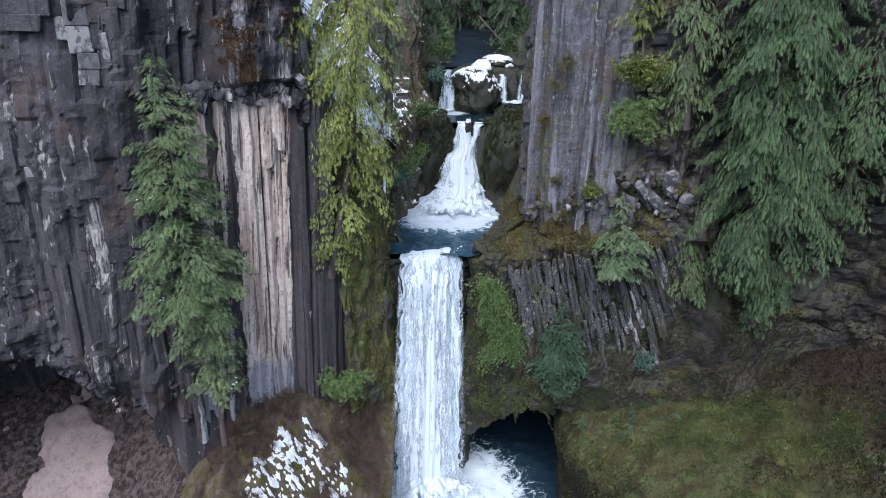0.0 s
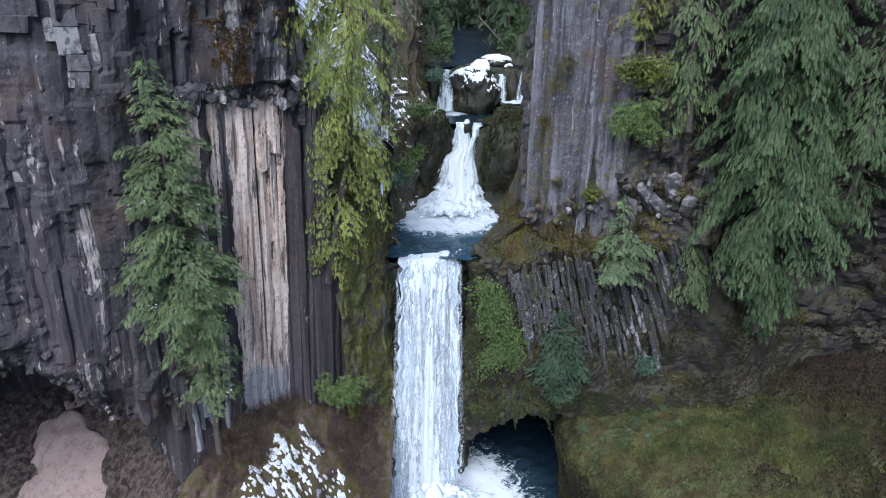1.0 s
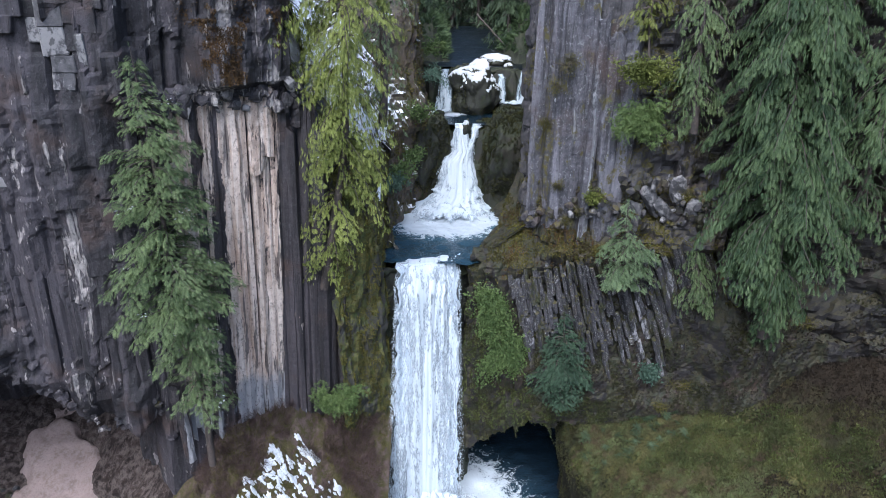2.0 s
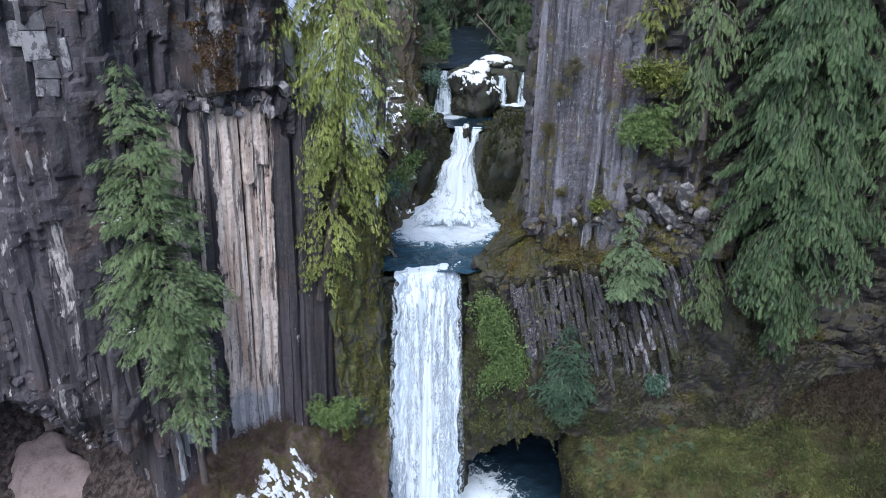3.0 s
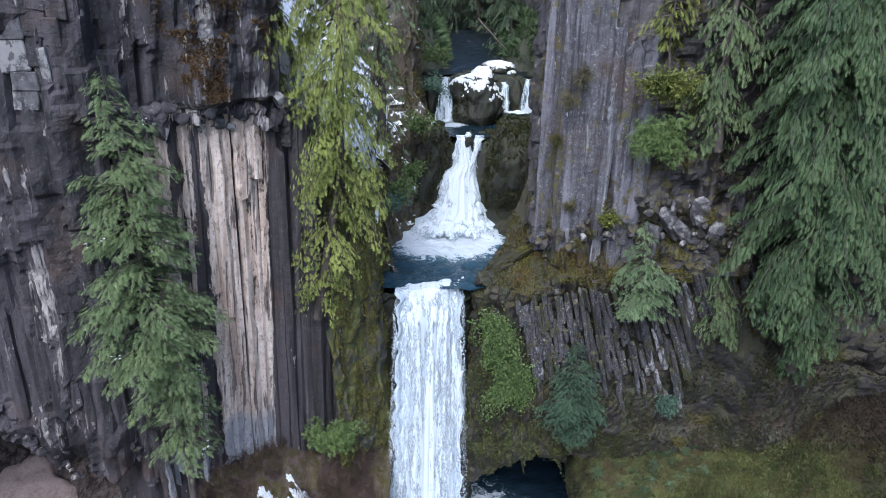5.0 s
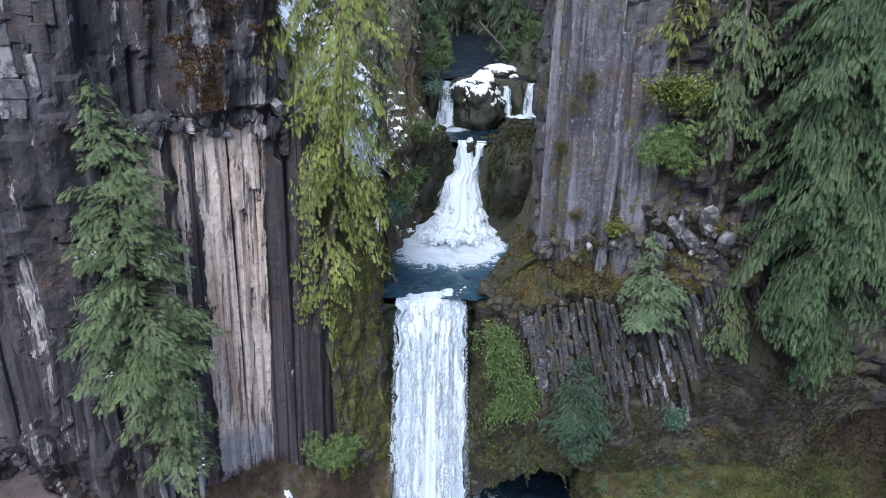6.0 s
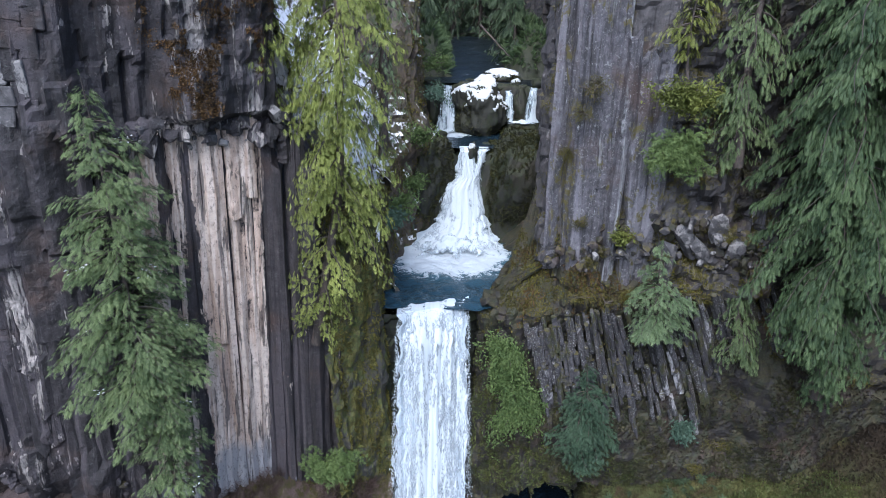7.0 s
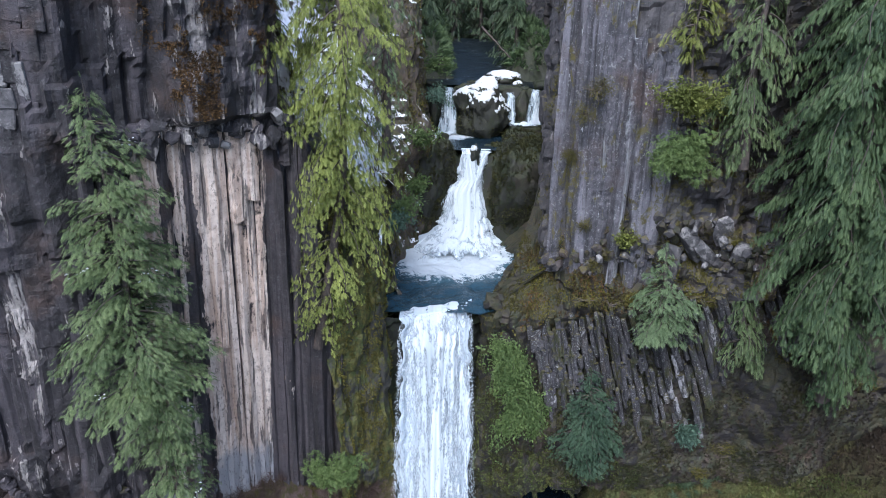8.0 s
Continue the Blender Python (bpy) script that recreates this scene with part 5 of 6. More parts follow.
scattered("bare_twigs", "talus_slope", 20000, TWIG, 0.85, MAT["twig"], "bare brown twigs of winter scrub on the slope", 62, lambda x, y, z: (x > -19) * (x < -5) * (y > 40) * (z > 2) * (fbm(x * 0.4, y * 0.4, 0, 3, 7) > -0.35) * ((y > 46) + (y < 40.5) + (np.abs(x - np.interp(y, [40.4, 42, 44, 46], [-13.6, -12.4, -11.5, -10.4])) > 1.7)), "scrub")
scattered("slope_moss", "talus_slope", 9000, BLADES, 0.30, MAT["moss"], "mossy tufts on the scrub slope", 63, lambda x, y, z: (x > -18) * (x < -4.5) * (y > 40) * (z > 2) * (fbm(x * 0.5, y * 0.5, 0, 3, 17) > 0.15), "moss")
scattered("ledge_moss", "ledge_right", 36000, LEAF, 0.17, MAT["moss"], "thick yellow-green moss along the ledge", 64, lambda x, y, z: (x > 2) * (x < 24) * (z > 22) * (y < 60) * (fbm(x * 0.6, y * 0.6, z * 0.6, 3, 27) > -0.25), "moss", slope=(0.25, 1))
scattered("ledge_heath", "ledge_right", 12000, LEAF, 0.18, MAT["rust_moss"], "rust-brown dead growth among the moss of the ledge", 76, lambda x, y, z: (x > 5) * (x < 24) * (z > 23) * (y < 58) * (fbm(x * 0.5, y * 0.5, z * 0.5, 3, 97) > 0.0), "dead growth", slope=(0.2, 1))
scattered("wall_moss", "ledge_right", 36000, LEAF, 0.19, MAT["dark_moss"], "moss clinging to the lower cliff", 65, lambda x, y, z: (x > 2.3) * (x < 24) * (z > 7) * (z < 22) * (y < 57) * (fbm(x * 0.5, y * 0.5, z * 0.35, 3, 37) > -0.15 + 0.03 * (z - 12)), "moss", upward=0.3)
scattered("dead_growth", "ledge_right", 28000, LEAF, 0.20, MAT["litter"], "brown dead growth and litter on the lower cliff, darkened for shade", 72, lambda x, y, z: (x > 10) * (x < 40) * (z > 9) * (z < 27) * (y < 57) * (fbm(x * 0.4, y * 0.4, z * 0.4, 3, 39) > -0.2), "dead growth", upward=0.2)
scattered("rim_growth", "amphitheatre_wall", 36000, LEAF, 0.20, MAT["litter"], "brown dead growth and litter on the amphitheatre wall, darkened for shade", 73, lambda x, y, z: (x < 42) * (z > 12) * (z < 48) * (fbm(x * 0.4, y * 0.4, z * 0.4, 3, 49) > -0.1), "dead growth", upward=0.2)
scattered("rim_cushions", "amphitheatre_wall", 16000, LEAF, 0.20, MAT["dark_moss"], "olive moss in patches on the amphitheatre wall", 80, lambda x, y, z: (x < 42) * (z > 12) * (z < 48) * (fbm(x * 0.3, y * 0.3, z * 0.3, 3, 59) > 0.2), "moss", upward=0.2)
scattered("arch_moss", "ledge_right", 16000, LEAF, 0.18, MAT["green_moss"], "green moss over the arch of the hollow and beside the fall", 75, lambda x, y, z: (x > 2.2) * (x < 15) * (z > 9) * (y < 56) * (z < np.interp(x, [2, 5, 6.5, 15], [23, 20, 13.5, 13])) * (fbm(x * 0.7, y * 0.7, z * 0.5, 3, 87) > -0.2), "moss", upward=0.2)
scattered("buttress_moss", "mossy_buttress", 26000, LEAF, 0.20, MAT["moss"], "hanging moss on the rock beside the tall fall", 66, lambda x, y, z: (z > 0) * (z < 34) * (fbm(x * 1.5, y * 1.5, z * 0.2, 3, 47) > -0.1), "moss", upward=-0.2)
scattered("gorge_moss", "gorge_wall_left", 30000, LEAF, 0.20, MAT["moss"], "moss on the dark gorge wall", 67, lambda x, y, z: (y > 56) * (y < 84) * (z > 25) * (z < 46) * (fbm(x * 0.5, y * 0.5, z * 0.4, 3, 57) > -0.15), "moss", upward=0.2)
scattered("brow_moss", "cliff_left", 42000, LEAF, 0.13, MAT["rust_moss"], "rust-brown moss and dead growth on the brow of the cliff", 68, lambda x, y, z: (x > -16.5) * (x < -9) * (z > 39.9) * (z < 50) * (fbm(x * 0.5, y * 0.5, z * 0.5, 4, 67) + 0.35 * fbm(x * 1.7, y * 1.7, z * 1.7, 3, 68) > -0.45 + 0.22 * np.abs(x + 13.2) + 0.10 * np.abs(z - 41.5)), "moss", upward=0.2)
scattered("foot_moss", "cliff_right", 9000, LEAF, 0.18, MAT["moss"], "moss at the foot of the grey columns", 77, lambda x, y, z: (y < 57) * (x < 24) * (z > 26) * (z < 31.5) * (fbm(x * 0.7, y * 0.7, z * 0.7, 3, 107) > -0.1), "moss", upward=0.3)
scattered("rim_moss", "cliff_right", 9000, BLADES, 0.32, MAT["moss"], "moss on the upper grey cliff", 69, lambda x, y, z: (y < 58) * (x < 34) * (z > 28) * (z < 50) * (fbm(x * 0.45, y * 0.45, z * 0.3, 3, 77) > 0.3 - 0.25 * (x > 14)), "moss", upward=0.2)


scattered("bank_scrub", "snowy_bank", 1800, TWIG, 0.6, MAT["twig"], "bare twigs standing out of the snowy bank", 74, lambda x, y, z: (z > 32) * (fbm(x * 0.6, y * 0.6, 0, 3, 19) > -0.2), "scrub")
scattered("creek_moss", "creek_bed", 20000, LEAF, 0.22, MAT["dark_moss"], "moss on the knobs of rock in the creek bed", 70, lambda x, y, z: (y > 67) * (y < 80) * (x > -3) * (x < 10) * (z > 26) * ((x > 4) + (x < 0.6)), "moss", upward=0.2)
scattered("bank_growth", "creek_bed", 5000, FIR_LOBE, 0.9, MAT["dark_fir"], "dark undergrowth on the banks of the upper creek", 71, lambda x, y, z: (y > 83) * (y < 128) * (z > 38.6 + 0.12 * (y - 82)), "undergrowth", upward=0.6)


# ---- boulders, logs, snow ----
def boulder(name, at, size, material, label, seed, cuts=4, rough=0.25, category="boulder", cap=-2.0, slope=None, tufts=1600):
    bm = bmesh.new()
    bmesh.ops.create_icosphere(bm, subdivisions=cuts, radius=1)
    co = np.array([v.co[:] for v in bm.verts])
    d = 1 + rough * fbm(co[:, 0] * 1.3 + seed, co[:, 1] * 1.3, co[:, 2] * 1.3, 4, seed)
    cut = np.random.default_rng(seed + 70)
    for q in range(11):
        side = cut.normal(0, 1, 3)
        side /= np.linalg.norm(side)
        d = np.minimum(d, cut.uniform(0.66, 0.95) / np.maximum(co @ side, 0.05))
    if slope:
        d = np.minimum(d, slope[1] / np.maximum(co @ np.array(slope[0]), 0.05))
    d = np.minimum(d, 0.92 + 0.2 * vnoise(co[:, 0] * 2 + seed, co[:, 1] * 2, co[:, 2] * 2, seed))
    d = d * 1.12 + 0.06 * fbm(co[:, 0] * 5 + seed, co[:, 1] * 5, co[:, 2] * 5, 3, seed + 2)
    co = co * d[:, None] * np.array(size)
    for v, c in zip(bm.verts, co):
        v.co = c
    me = bpy.data.meshes.new(name)
    bm.to_mesh(me)
    bm.free()
    me.materials.append(material)
    me.shade_smooth()
    ob = new(name, me)
    ob.location = at
    if cap > -1:
        bm = bmesh.new()
        bm.from_mesh(me)
        worn = [f for f in bm.faces if f.calc_center_median().z / size[2] + 0.12 * noise.fractal(f.calc_center_median() * 1.3, 1.0, 2.0, 4) < cap or f.normal.z + 0.25 * noise.fractal(f.calc_center_median() * 2.2, 1.0, 2.0, 4) < 0.50]
        bmesh.ops.delete(bm, geom=worn, context="FACES")
        for v in bm.verts:
            v.co = v.co * 1.015 + Vector((0, 0, 0.10))
        edge = bmesh.ops.extrude_edge_only(bm, edges=[e for e in bm.edges if e.is_boundary])
        for v in edge["geom"]:
            if isinstance(v, bmesh.types.BMVert):
                v.co = v.co * 0.985 - Vector((0, 0, 0.14))
        part("snow_cap", bm, MAT["snow"], ob, "thick cap of white snow")
    if size[0] > 1.5:
        # tufts of moss on its sides
        rng = np.random.default_rng(seed + 50)
        sides = co[((co[:, 2] < 0.3 * size[2]) | (cap < -1)) & (fbm(co[:, 0], co[:, 1], co[:, 2], 3, seed + 5) > -0.2)]
        spots = sides[rng.integers(0, len(sides), tufts)] + rng.normal(0, 0.08, (tufts, 3))
        tagged(leaf_cloud("moss_cover", LEAF, spots, spots + np.array([0, 0, 1.5]) + rng.normal(0, 0.8, spots.shape), rng.uniform(0.12, 0.3, tufts), MAT["dark_moss"], ob, rng, "dark green moss"), kind="stuff")
    return tagged(ob, label, category)


boulder("mossy_rock", (6.7, 71.0, 29.4), (3.1, 2.0, 4.3), MAT["mossy"], "great rounded rock dark with moss beside the cascade", 16, 5, 0.25, tufts=7000)
boulder("mossy_rock", (-1.9, 71.2, 29.6), (1.9, 1.6, 4.2), MAT["mossy"], "dark mossy rock against the gorge wall by the cascade", 17, 5, 0.25, tufts=4000)
boulder("snowy_boulder", (3.7, 79.6, 35.2), (2.8, 2.4, 3.5), MAT["mossy"], "large dark mossy boulder capped with snow in the creek", 12, 5, 0.30, cap=0.10, slope=((-0.12, -0.50, 0.86), 0.80))
boulder("snowy_rock", (6.2, 83.2, 38.3), (1.9, 1.1, 1.0), MAT["mossy"], "dark rock with a snow cap in the upper creek", 4, cap=0.25, slope=((0.25, -0.45, 0.86), 0.6))
boulder("snowy_rock", (7.4, 81.6, 37.9), (0.6, 0.5, 0.5), MAT["mossy"], "small dark rock with a snow cap in the creek", 14, 3, cap=0.3)
boulder("creek_rock", (7.85, 80.3, 35.6), (0.85, 0.8, 1.9), MAT["mossy"], "dark wet rock between two small falls", 5)
boulder("creek_rock", (8.0, 79.6, 33.0), (2.3, 1.2, 1.5), MAT["mossy"], "dark wet rock shelf under two small falls", 15)
boulder("creek_rock", (10.7, 80.4, 35.5), (1.0, 0.9, 2.4), MAT["mossy"], "dark wet rock against the gorge wall", 6)
boulder("creek_rock", (-1.3, 80.4, 35.4), (0.8, 1.0, 2.6), MAT["mossy"], "dark wet rock against the gorge wall", 7)
boulder("creek_rock", (7.4, 76.6, 33.2), (2.0, 1.3, 1.0), MAT["mossy"], "low mossy rock in the dark pool", 8)
for k, (rx, ry, rz, rs) in enumerate(((1.6, 81.0, 37.6, 0.6), (5.6, 81.2, 37.5, 0.7), (8.1, 81.2, 37.6, 0.5), (-1.6, 81.3, 37.9, 0.9), (9.9, 81.6, 38.0, 0.8), (2.8, 82.6, 37.9, 0.6), (7.4, 83.0, 38.1, 0.7), (0.2, 84.2, 38.2, 0.5), (11.0, 78.8, 33.9, 1.0), (8.4, 76.2, 33.4, 0.9), (-0.4, 77.0, 33.3, 0.6))):
    boulder("creek_rock", (rx, ry, rz), (rs * 1.2, rs, rs * 0.7), MAT["mossy"], "wet dark mossy rock in the creek", 20 + k, 3)
boulder("lip_rock", (2.45, 71.2, 32.8), (0.4, 0.6, 0.8), MAT["mossy"], "small dark rock splitting the cascade at its lip", 9, cap=0.45)


def log(name, a, b, r, label, seed):
    rng = np.random.default_rng(seed)
    s = np.linspace(0, 1, 9)
    p = np.array(a) + s[:, None] * (np.array(b) - np.array(a)) + rng.normal(0, 0.04, (9, 3))
    v, f = tube(p, r * (1 - 0.5 * s), 8)
    f = f + [tuple(range(8))[::-1], tuple(range(len(v) - 8, len(v)))]
    return tagged(mesh_object(name, v, f, MAT["bark" if name == "fallen_log" else "wood"], smooth=True), label, "log")


log("fallen_log", (4.0, 90.5, 43.4), (8.2, 85.5, 39.2), 0.13, "bare fallen log leaning across the upper creek", 1)
for k, (xa, ya, xb, yb) in enumerate(((-27.5, 45.5, -23.0, 46.8), (-28.5, 44.6, -24.2, 44.9), (-25.5, 47.4, -22.0, 45.6))):
    log("driftwood_log", (xa, ya, 2.2 + 0.62 * (ya - 41)), (xb, yb, 2.2 + 0.62 * (yb - 41)), 0.16, "bleached driftwood log on the cave floor", 10 + k)


# ---- rock pieces: columns, blocks, rubble ----
def prism_mesh(name, material, seed, sides=6, rings=6, wobble=0.07):
    """One basalt column, a metre wide and high: an uneven prism with slightly shifting edges and a broken top."""
    rng = np.random.default_rng(seed)
    a = (np.arange(sides) + rng.uniform(-0.25, 0.25, sides)) * 2 * math.pi / sides
    r = 0.5 * rng.uniform(0.85, 1.1, sides)
    v = []
    for k in range(rings):
        s = k / (rings - 1)
        shift = rng.normal(0, wobble * 0.35, 2)
        for i in range(sides):
            w = r[i] * (1 + rng.normal(0, wobble))
            v.append((math.cos(a[i]) * w + shift[0], math.sin(a[i]) * w + shift[1], s + (rng.uniform(-0.012, 0.012) if 0 < k < rings - 1 else rng.uniform(-0.03, 0.03))))
    f = [(k * sides + i, k * sides + (i + 1) % sides, (k + 1) * sides + (i + 1) % sides, (k + 1) * sides + i) for k in range(rings - 1) for i in range(sides)]
    f += [tuple(range(sides))[::-1], tuple(range((rings - 1) * sides, rings * sides))]
    me = bpy.data.meshes.new(name)
    me.from_pydata(v, [], f)
    me.materials.append(material)
    return me


def block_mesh(name, material, seed, jitter=0.12):
    """An angular block with worn corners."""
    rng = np.random.default_rng(seed)
    bm = bmesh.new()
    bmesh.ops.create_cube(bm, size=1)
    for v in bm.verts:
        v.co += Vector(rng.uniform(-jitter, jitter, 3))
    bmesh.ops.bevel(bm, geom=bm.edges[:], offset=0.05, segments=1, affect="EDGES")
    me = bpy.data.meshes.new(name)
    bm.to_mesh(me)
    bm.free()
    me.materials.append(material)
    return me


def stone_mesh(name, material, seed, points=18):
    """A broken stone: the hull of a handful of scattered corners."""
    rng = np.random.default_rng(seed)
    bm = bmesh.new()
    for k in range(points):
        d = rng.normal(0, 1, 3)
        d = d / np.abs(d).max() ** 0.7 / np.linalg.norm(d) ** 0.3
        bm.verts.new(Vector(d * rng.uniform(0.42, 0.56)))
    hull = bmesh.ops.convex_hull(bm, input=bm.verts[:])
    bmesh.ops.delete(bm, geom=[v for v in hull["geom_interior"] if isinstance(v, bmesh.types.BMVert)], context="VERTS")
    me = bpy.data.meshes.new(name)
    bm.to_mesh(me)
    bm.free()
    me.materials.append(material)
    return me


def piece(name, me, parent, m):
    ob = new(name, me)
    ob.parent = parent
    ob.matrix_world = m
    return ob


left_cliff, right_cliff, right_ledge = (bpy.data.objects[n] for n in ("cliff_left", "cliff_right", "ledge_right"))
COLUMN = {k: [prism_mesh("basalt_column", MAT[k], 500 + i * 7 + len(k), 7 + i % 3, 11, 0.085 if k == "grey_column" else 0.07) for i in range(8)] for k in ("pale_column", "scar_column", "grey_column", "slim_column")}
BLOCK = [stone_mesh("rock_block", MAT["block"], 600 + i) for i in range(7)]
FACE_BLOCK = [block_mesh("rock_block", MAT["block"], 630 + i, 0.06) for i in range(4)]
DARK_FACE = [block_mesh("rock_block", MAT["left_rock"], 635 + i, 0.06) for i in range(4)]
DARK_BLOCK = [stone_mesh("rock_block", MAT["left_rock"], 610 + i) for i in range(7)]
STONE = [stone_mesh("rubble_stone", MAT[k], 620 + i) for i, k in enumerate(("block", "right_rock", "ledge_rock", "ledge_rock", "right_rock"))]


def file_of_columns(parent, path, x0, x1, foot, head, width, stand, kind, seed, lean=0.0, tilt=None, breaks=2.5, y_most=1e9, depth=1.0, askew=0.0):
    """Columns side by side along a rock face, each broken into a few lengths."""
    rng = np.random.default_rng(seed)
    u, x, y, nx, ny = along(path, 0.05)
    ok = (x >= x0) & (x <= x1) & (y < y_most)
    d = u[ok][0]
    while d < u[ok][-1]:
        w = rng.uniform(*width)
        i = int(np.searchsorted(u, d + w / 2))
        if i >= len(u):
            break
        zf, zh = foot(x[i], rng), head(x[i], rng)
        n = 1 + rng.poisson(breaks)
        cuts = np.concatenate([[zf], np.sort(rng.uniform(zf + 1, zh - 1, n - 1)), [zh]])
        base = rng.uniform(*stand)
        wander = (rng.normal(0, askew), 0)
        for a, b in zip(cuts, cuts[1:]):
            if b - a < 0.4:
                continue
            out = base + rng.normal(0, 0.05) - 0.42 * w
            k = kind(x[i], (a + b) / 2, rng)
            slant = tilt(x[i]) if tilt else wander[0]
            aside = (a - (zh if tilt else (zf + zh) / 2)) * slant
            turn = slant * (np.interp(x[i] + 1, x[ok], y[ok]) - np.interp(x[i], x[ok], y[ok])) if tilt else 0.0
            px, py = x[i] + nx[i] * out, (np.interp(x[i] + aside, x[ok], y[ok]) if tilt else y[i]) + ny[i] * out
            m = Matrix.Translation((px + lean * (a - 37) + aside, py, a)) @ Matrix(((1, 0, lean + slant, 0), (0, 1, turn, 0), (0, 0, 1, 0), (0, 0, 0, 1)))
            m = m @ pose(0, 0, 0, 0, 0, rng.uniform(0, 360)) @ Matrix.Diagonal((w * 1.12, w * 1.12 * depth, b - a, 1))
            piece("basalt_column", COLUMN[k][rng.integers(8)], parent, m)
        d += w * 0.80


def left_kind(x, z, rng):
    return "scar_column" if x < -18.5 else "pale_column"


file_of_columns(left_cliff, LEFT, -19.0, -6.9, lambda x, r: np.interp(x, [-19, -16, -12, -7], [15.2, 15.2, 14, 12]) + r.uniform(-1, 0.5), lambda x, r: 39.7 + r.uniform(-0.7, 0.3) - max(0, x + 10) * 1.5, (0.55, 1.15), (-0.05, 0.14), left_kind, 71, lean=LEAN, breaks=0.9)
file_of_columns(left_cliff, LEFT, -33.0, -19.2, lambda x, r: np.interp(x, [-33, -27, -25.6, -24.5, -19], [24.5, 24, 22, 20, 20]) + r.uniform(-1.0, 2.0), lambda x, r: 36.0 + r.uniform(-5, 3), (0.6, 1.3), (-0.30, 0.06), left_kind, 72, breaks=1.2)
file_of_columns(right_cliff, RIGHT, 7.3, 13.6, lambda x, r: 27.5 + r.uniform(-0.5, 1.0), lambda x, r: (52 if x < 11.2 else 43.2) + r.uniform(-1.0, 1.5), (0.45, 1.6), (-0.3, 0.5), lambda x, z, r: "grey_column", 73, breaks=0.25, y_most=57.2, askew=0.02)
for seed in (74, 75):
    file_of_columns(right_ledge, LEDGE, 5.4, 19.5, lambda x, r: np.interp(x, [5, 9, 12, 17, 20], [17.0, 16.5, 15.5, 18.5, 20]) + r.uniform(-1.5, 3.0), lambda x, r: 23.8 + 0.26 * (x - 4) + r.uniform(-1.2, 0.4), (0.20, 0.46), (-0.16, 0.14), lambda x, z, r: "slim_column", seed, tilt=lambda x: np.interp(x, [6, 9, 13, 18], [-0.30, -0.55, -0.95, -1.3]), breaks=4.0, y_most=56)
# stacked pale blocks high on the dark cliff: x and z of the lower corner, width, height
rng = np.random.default_rng(81)
for bx0, bz0, wid, hgt, pale in ((-22.45, 40.25, 1.15, 0.95, 1), (-22.4, 41.22, 1.2, 0.85, 1), (-22.75, 42.15, 1.15, 1.55, 1), (-22.9, 43.75, 1.3, 1.35, 1), (-23.0, 45.1, 1.4, 1.6, 1), (-23.35, 42.9, 0.55, 1.2, 1), (-21.6, 43.8, 1.0, 1.3, 0), (-21.5, 42.4, 0.7, 1.35, 0), (-21.25, 41.2, 0.55, 1.1, 0), (-21.2, 40.1, 0.65, 1.0, 0), (-20.95, 41.6, 0.4, 1.7, 1), (-20.75, 40.2, 0.5, 1.2, 0), (-20.6, 43.3, 0.7, 1.4, 0), (-21.6, 45.1, 1.1, 1.5, 0), (-20.4, 44.7, 0.9, 1.6, 0), (-25.8, 43.4, 1.9, 0.85, 0), (-25.9, 44.3, 2.4, 1.2, 0), (-26.75, 37.2, 0.55, 2.0, 1), (-26.8, 35.3, 0.9, 1.1, 1), (-27.6, 36.2, 0.7, 0.8, 1), (-25.9, 36.0, 0.5, 0.5, 1), (-26.2, 34.6, 0.45, 0.6, 1)):
    byy = np.interp(bx0 + wid / 2, [-31, -25, -20, -16], [40, 41, 42, 44.2]) + (0.22 if pale else 0.30) - (0.5 if bz0 > 43 and bx0 < -24 else 0)
    piece("rock_block", (FACE_BLOCK if pale else DARK_FACE)[rng.integers(4)], left_cliff, pose(bx0 + wid / 2 + LEAN * (bz0 - 37), byy, bz0 + hgt / 2, rng.uniform(-3, 3), rng.uniform(-2, 2), 10 + rng.uniform(-6, 6)) @ Matrix.Diagonal((wid * 1.1, 1.1, hgt * 1.08, 1)))
# fractured band under the brow
for k in range(90):
    bxx = rng.uniform(-19.5, -9.6)
    byy = np.interp(bxx, [-20, -16, -13, -8.5], [42, 44.2, 47, 49.4]) - rng.uniform(-0.1, 0.45)
    sc = rng.uniform(0.3, 1.0)
    piece("rock_block", (DARK_BLOCK if k % 6 else BLOCK)[rng.integers(7)], left_cliff, pose(bxx, byy, 39.5 + rng.uniform(-1.0, 0.5), rng.uniform(-15, 15), rng.uniform(-15, 15), 35 + rng.uniform(-25, 25)) @ Matrix.Diagonal((sc, sc, sc * rng.uniform(0.6, 1.5), 1)))
# broken edge over the cave
for k in range(60):
    bxx = rng.uniform(-30, -19.3)
    zz = np.interp(bxx, [-30, -27, -25.6, -24.5, -22, -19.2], [21, 21.3, 19.5, 17.2, 16.6, 17.6])
    byy = np.interp(bxx, [-31, -25, -20], [40, 41, 42]) - rng.uniform(-0.7, 0.15)
    sc = rng.uniform(0.25, 0.7)
    piece("rock_block", (DARK_BLOCK + STONE[2:3])[rng.integers(8)], left_cliff, pose(bxx, byy, zz + rng.uniform(-0.2, 1.6), rng.uniform(-25, 25), rng.uniform(-25, 25), rng.uniform(0, 90)) @ Matrix.Diagonal((sc, sc, sc * 0.8, 1)))
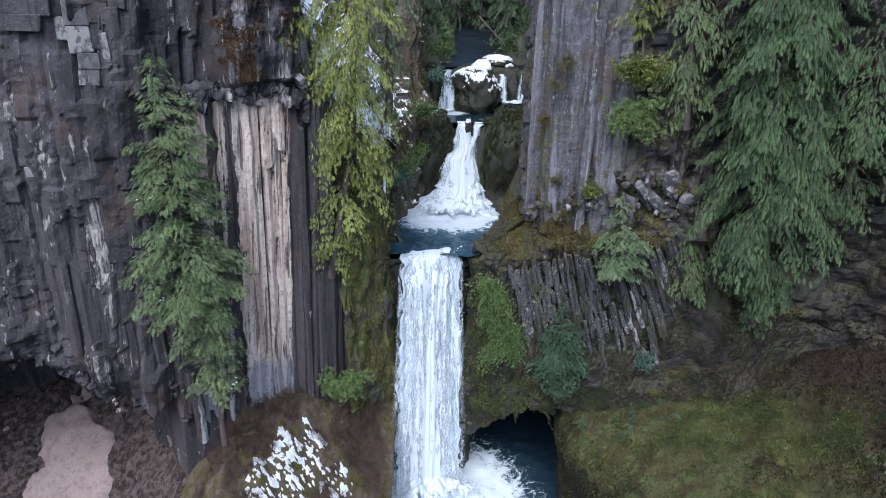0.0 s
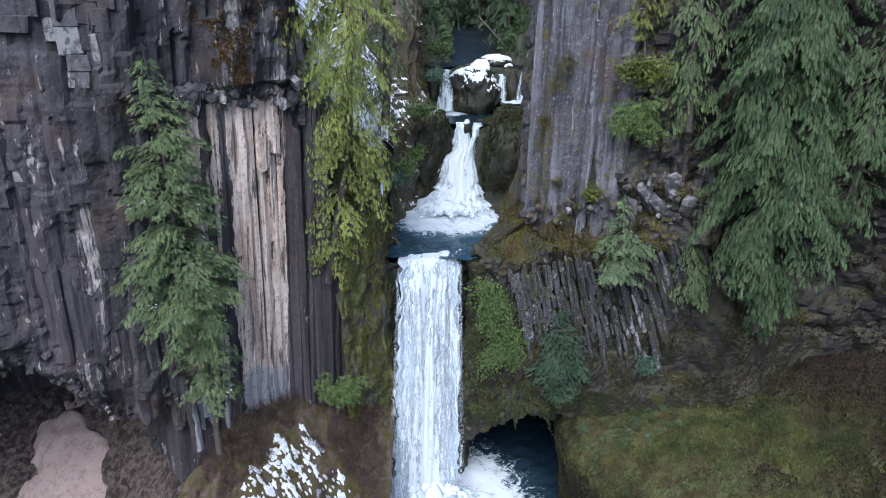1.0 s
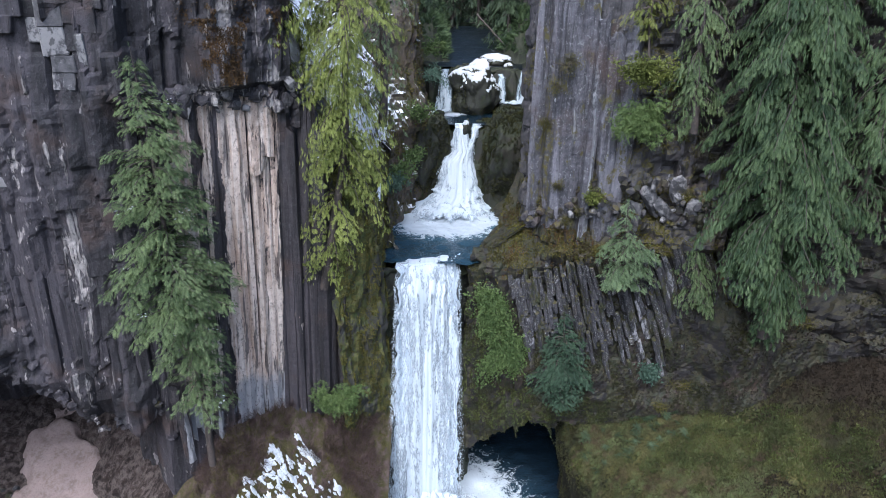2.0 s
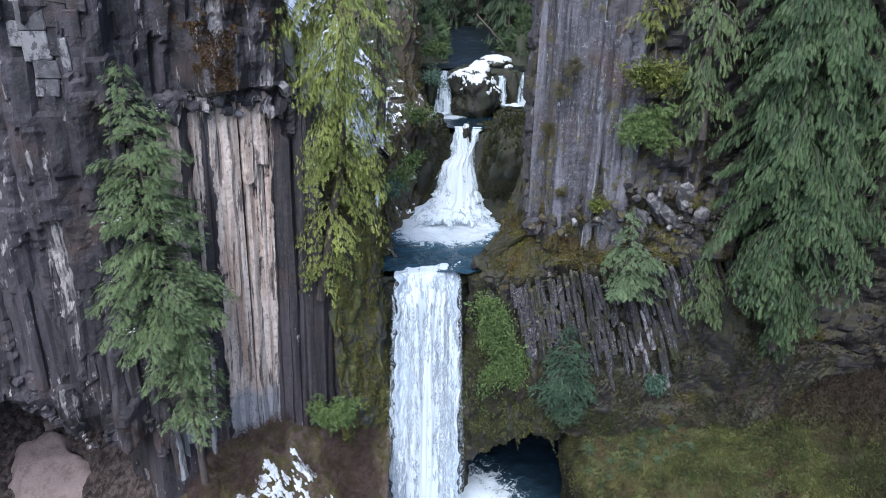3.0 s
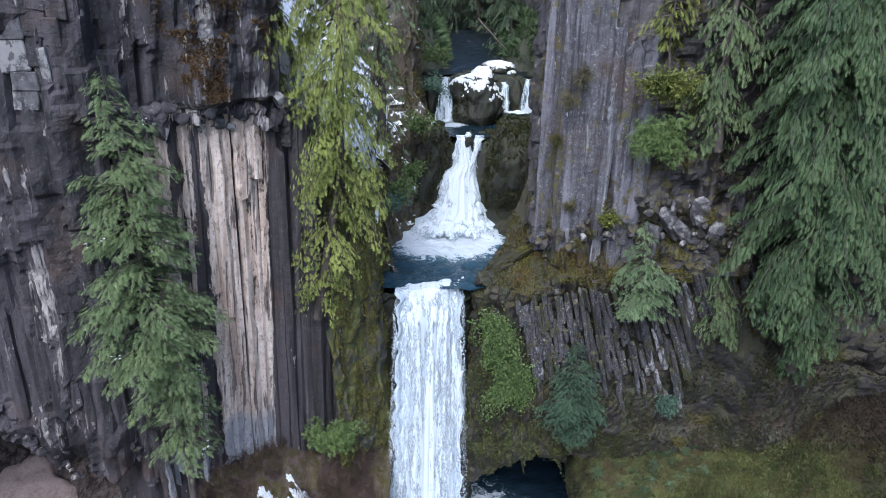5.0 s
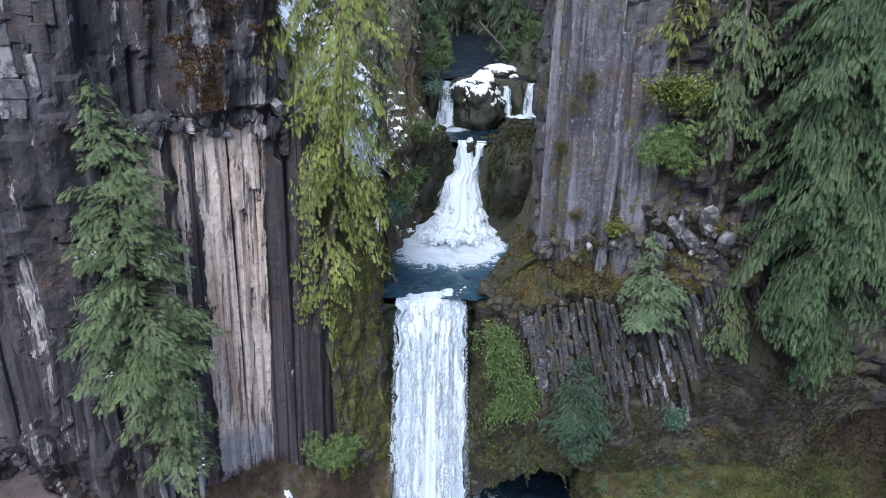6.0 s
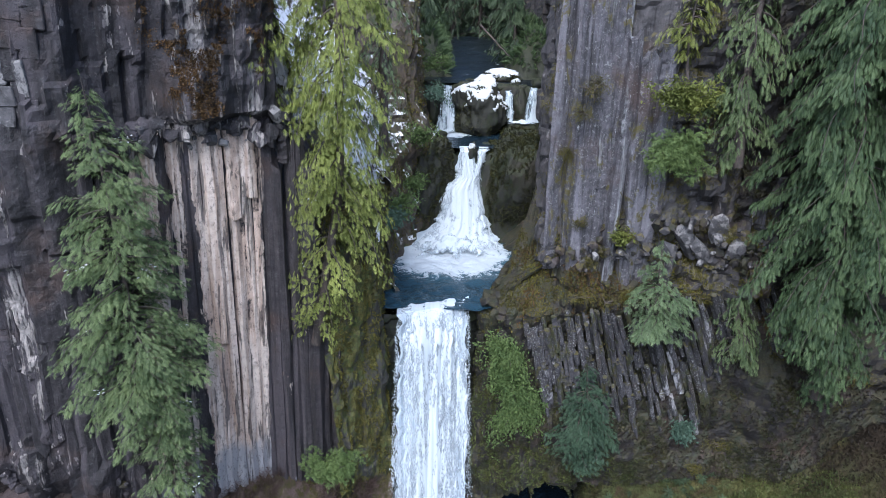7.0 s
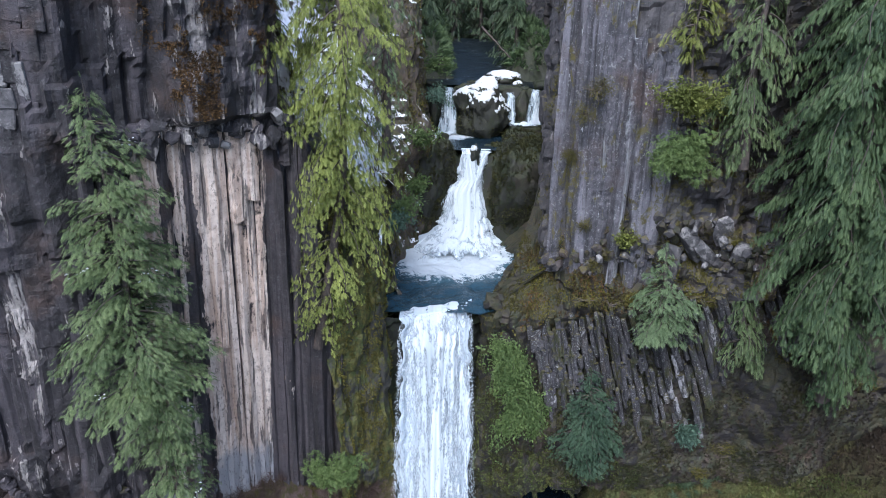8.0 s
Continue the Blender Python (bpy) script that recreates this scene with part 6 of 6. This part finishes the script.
# rubble at the foot of the grey columns and along the ledge
for k in range(130):
    q = rng.uniform()
    bxx = 6.8 + 14.0 * q ** 0.7
    byy = np.interp(bxx, [6.5, 9.6, 13, 17, 20, 21], [55.6, 54.5, 53.4, 52.3, 51.0, 50.8]) - rng.uniform(-0.3, 1.3)
    zz = 28.2 + 0.10 * (bxx - 8) + rng.uniform(0, 1.0) * np.interp(bxx, [7, 10, 15, 21], [0.6, 1.5, 4.5, 2.5])
    sc = rng.uniform(0.22, 0.8)
    piece("rubble_stone", STONE[rng.integers(5)], right_cliff, pose(bxx, byy, zz, rng.uniform(-30, 30), rng.uniform(-30, 30), rng.uniform(0, 360)) @ Matrix.Diagonal((sc, sc * 0.9, sc * rng.uniform(0.5, 1.3), 1)))
# mossy stones along the right bank of the upper pool
MOSSY_STONE = [stone_mesh("bank_stone", MAT["ledge_rock"], 640 + i) for i in range(5)]
for k in range(46):
    q = rng.uniform()
    bxx, byy = np.interp(q, [0, 0.35, 0.7, 1], [2.6, 3.6, 5.6, 7.6]) + rng.uniform(0, 1.2), np.interp(q, [0, 0.35, 0.7, 1], [55.2, 57.6, 61.5, 54.8]) - rng.uniform(-0.5, 0.5)
    sc = rng.uniform(0.4, 1.0)
    piece("bank_stone", MOSSY_STONE[k % 5], right_ledge, pose(bxx, byy, 24.6 + 0.75 * max(0, bxx - 3.0 - 0.3 * max(0, byy - 56)) + rng.uniform(-0.2, 0.3), rng.uniform(-25, 25), rng.uniform(-25, 25), rng.uniform(0, 360)) @ Matrix.Diagonal((sc * 1.2, sc, sc * 0.8, 1)))
# loose stones on the cave floor
for k in range(130):
    bxx, byy = rng.uniform(-37, -18.0), rng.uniform(42, 49)
    if -33 < bxx < -27 and rng.uniform() < 0.75:
        continue
    sc = rng.uniform(0.2, 0.7)
    piece("rubble_stone", STONE[rng.integers(5)], talus, pose(bxx, byy, 1.8 + 0.62 * (byy - 41), rng.uniform(-30, 30), rng.uniform(-30, 30), rng.uniform(0, 360)) @ Matrix.Diagonal((sc * 1.2, sc, sc * 0.8, 1)))
# pale slabs fallen against the grey cliff
for sx0, sy0, sz0, tilt, hgt in ((16.2, 52.0, 31.0, -18, 3.0), (17.2, 51.7, 30.6, -28, 2.4), (18.0, 51.4, 32.2, -12, 2.2), (15.2, 52.4, 30.2, -35, 2.0), (19.2, 51.0, 30.8, 20, 1.8)):
    piece("rock_slab", BLOCK[int(hgt * 10) % 7], right_cliff, pose(sx0, sy0, sz0, 14, tilt, -18) @ Matrix.Diagonal((1.3, 0.7, hgt, 1)))
# leaning slab at the end of the dark wall
piece("rock_slab", COLUMN["pale_column"][3], left_cliff, pose(-17.9, 42.4, 13.5, 0, -4, 20) @ Matrix.Diagonal((0.8, 0.8, 6.6, 1)))


# ---- old snow ----
def snow_patch(at, size, seed):
    """A thin lying patch of snow with a torn outline."""
    a, r = np.meshgrid(np.linspace(0, 2 * math.pi, 25), np.linspace(0, 1, 6), indexing="ij")
    e = r * (1 + 0.55 * fbm(np.cos(a) * 1.6 + seed * 3, np.sin(a) * 1.6, 0, 4, seed))
    x, y = at[0] + np.cos(a) * e * size[0], at[1] + np.sin(a) * e * size[1]
    return x, y, 0.10 * (1 - r ** 3)


rng = np.random.default_rng(91)
laid, spots = 0, []
while laid < 135:
    cx, cy = rng.uniform(-15, -7), rng.uniform(40.2, 46.8)
    on_a = abs(cx - np.interp(cy, [40.4, 42, 44, 46], [-13.6, -12.4, -11.5, -10.4])) < rng.uniform(0.2, 2.0) * (1 if cy < 45 else 0.4)
    on_b = math.hypot(cx + 8.2, (cy - 44.2) * 0.9) < rng.uniform(0.2, 1.5)
    if not (on_a or on_b) or any((cx - p) ** 2 + (cy - q) ** 2 < 0.11 for p, q in spots):
        continue
    spots.append((cx, cy))
    laid += 1
    k = laid
    wide = 0.07 + 0.30 * rng.uniform() ** 2
    px, py, ph = snow_patch((cx, cy), (wide, wide * rng.uniform(0.5, 1.1)), 900 + k)
    fi, fj = np.clip((px + 48) / 44 * 199, 0, 198.99), np.clip((py - 28) / 32 * 149, 0, 148.99)
    i0, j0 = fi.astype(int), fj.astype(int)
    fa, fb = fi - i0, fj - j0
    pz = (tz[i0, j0] * (1 - fa) + tz[i0 + 1, j0] * fa) * (1 - fb) + (tz[i0, j0 + 1] * (1 - fa) + tz[i0 + 1, j0 + 1] * fa) * fb
    tagged(sheet("snow_patch", px, py, pz + ph + 0.04, MAT["snow"]), "patch of old snow lying on the scrub slope", "snow", "snow patches on the slope")
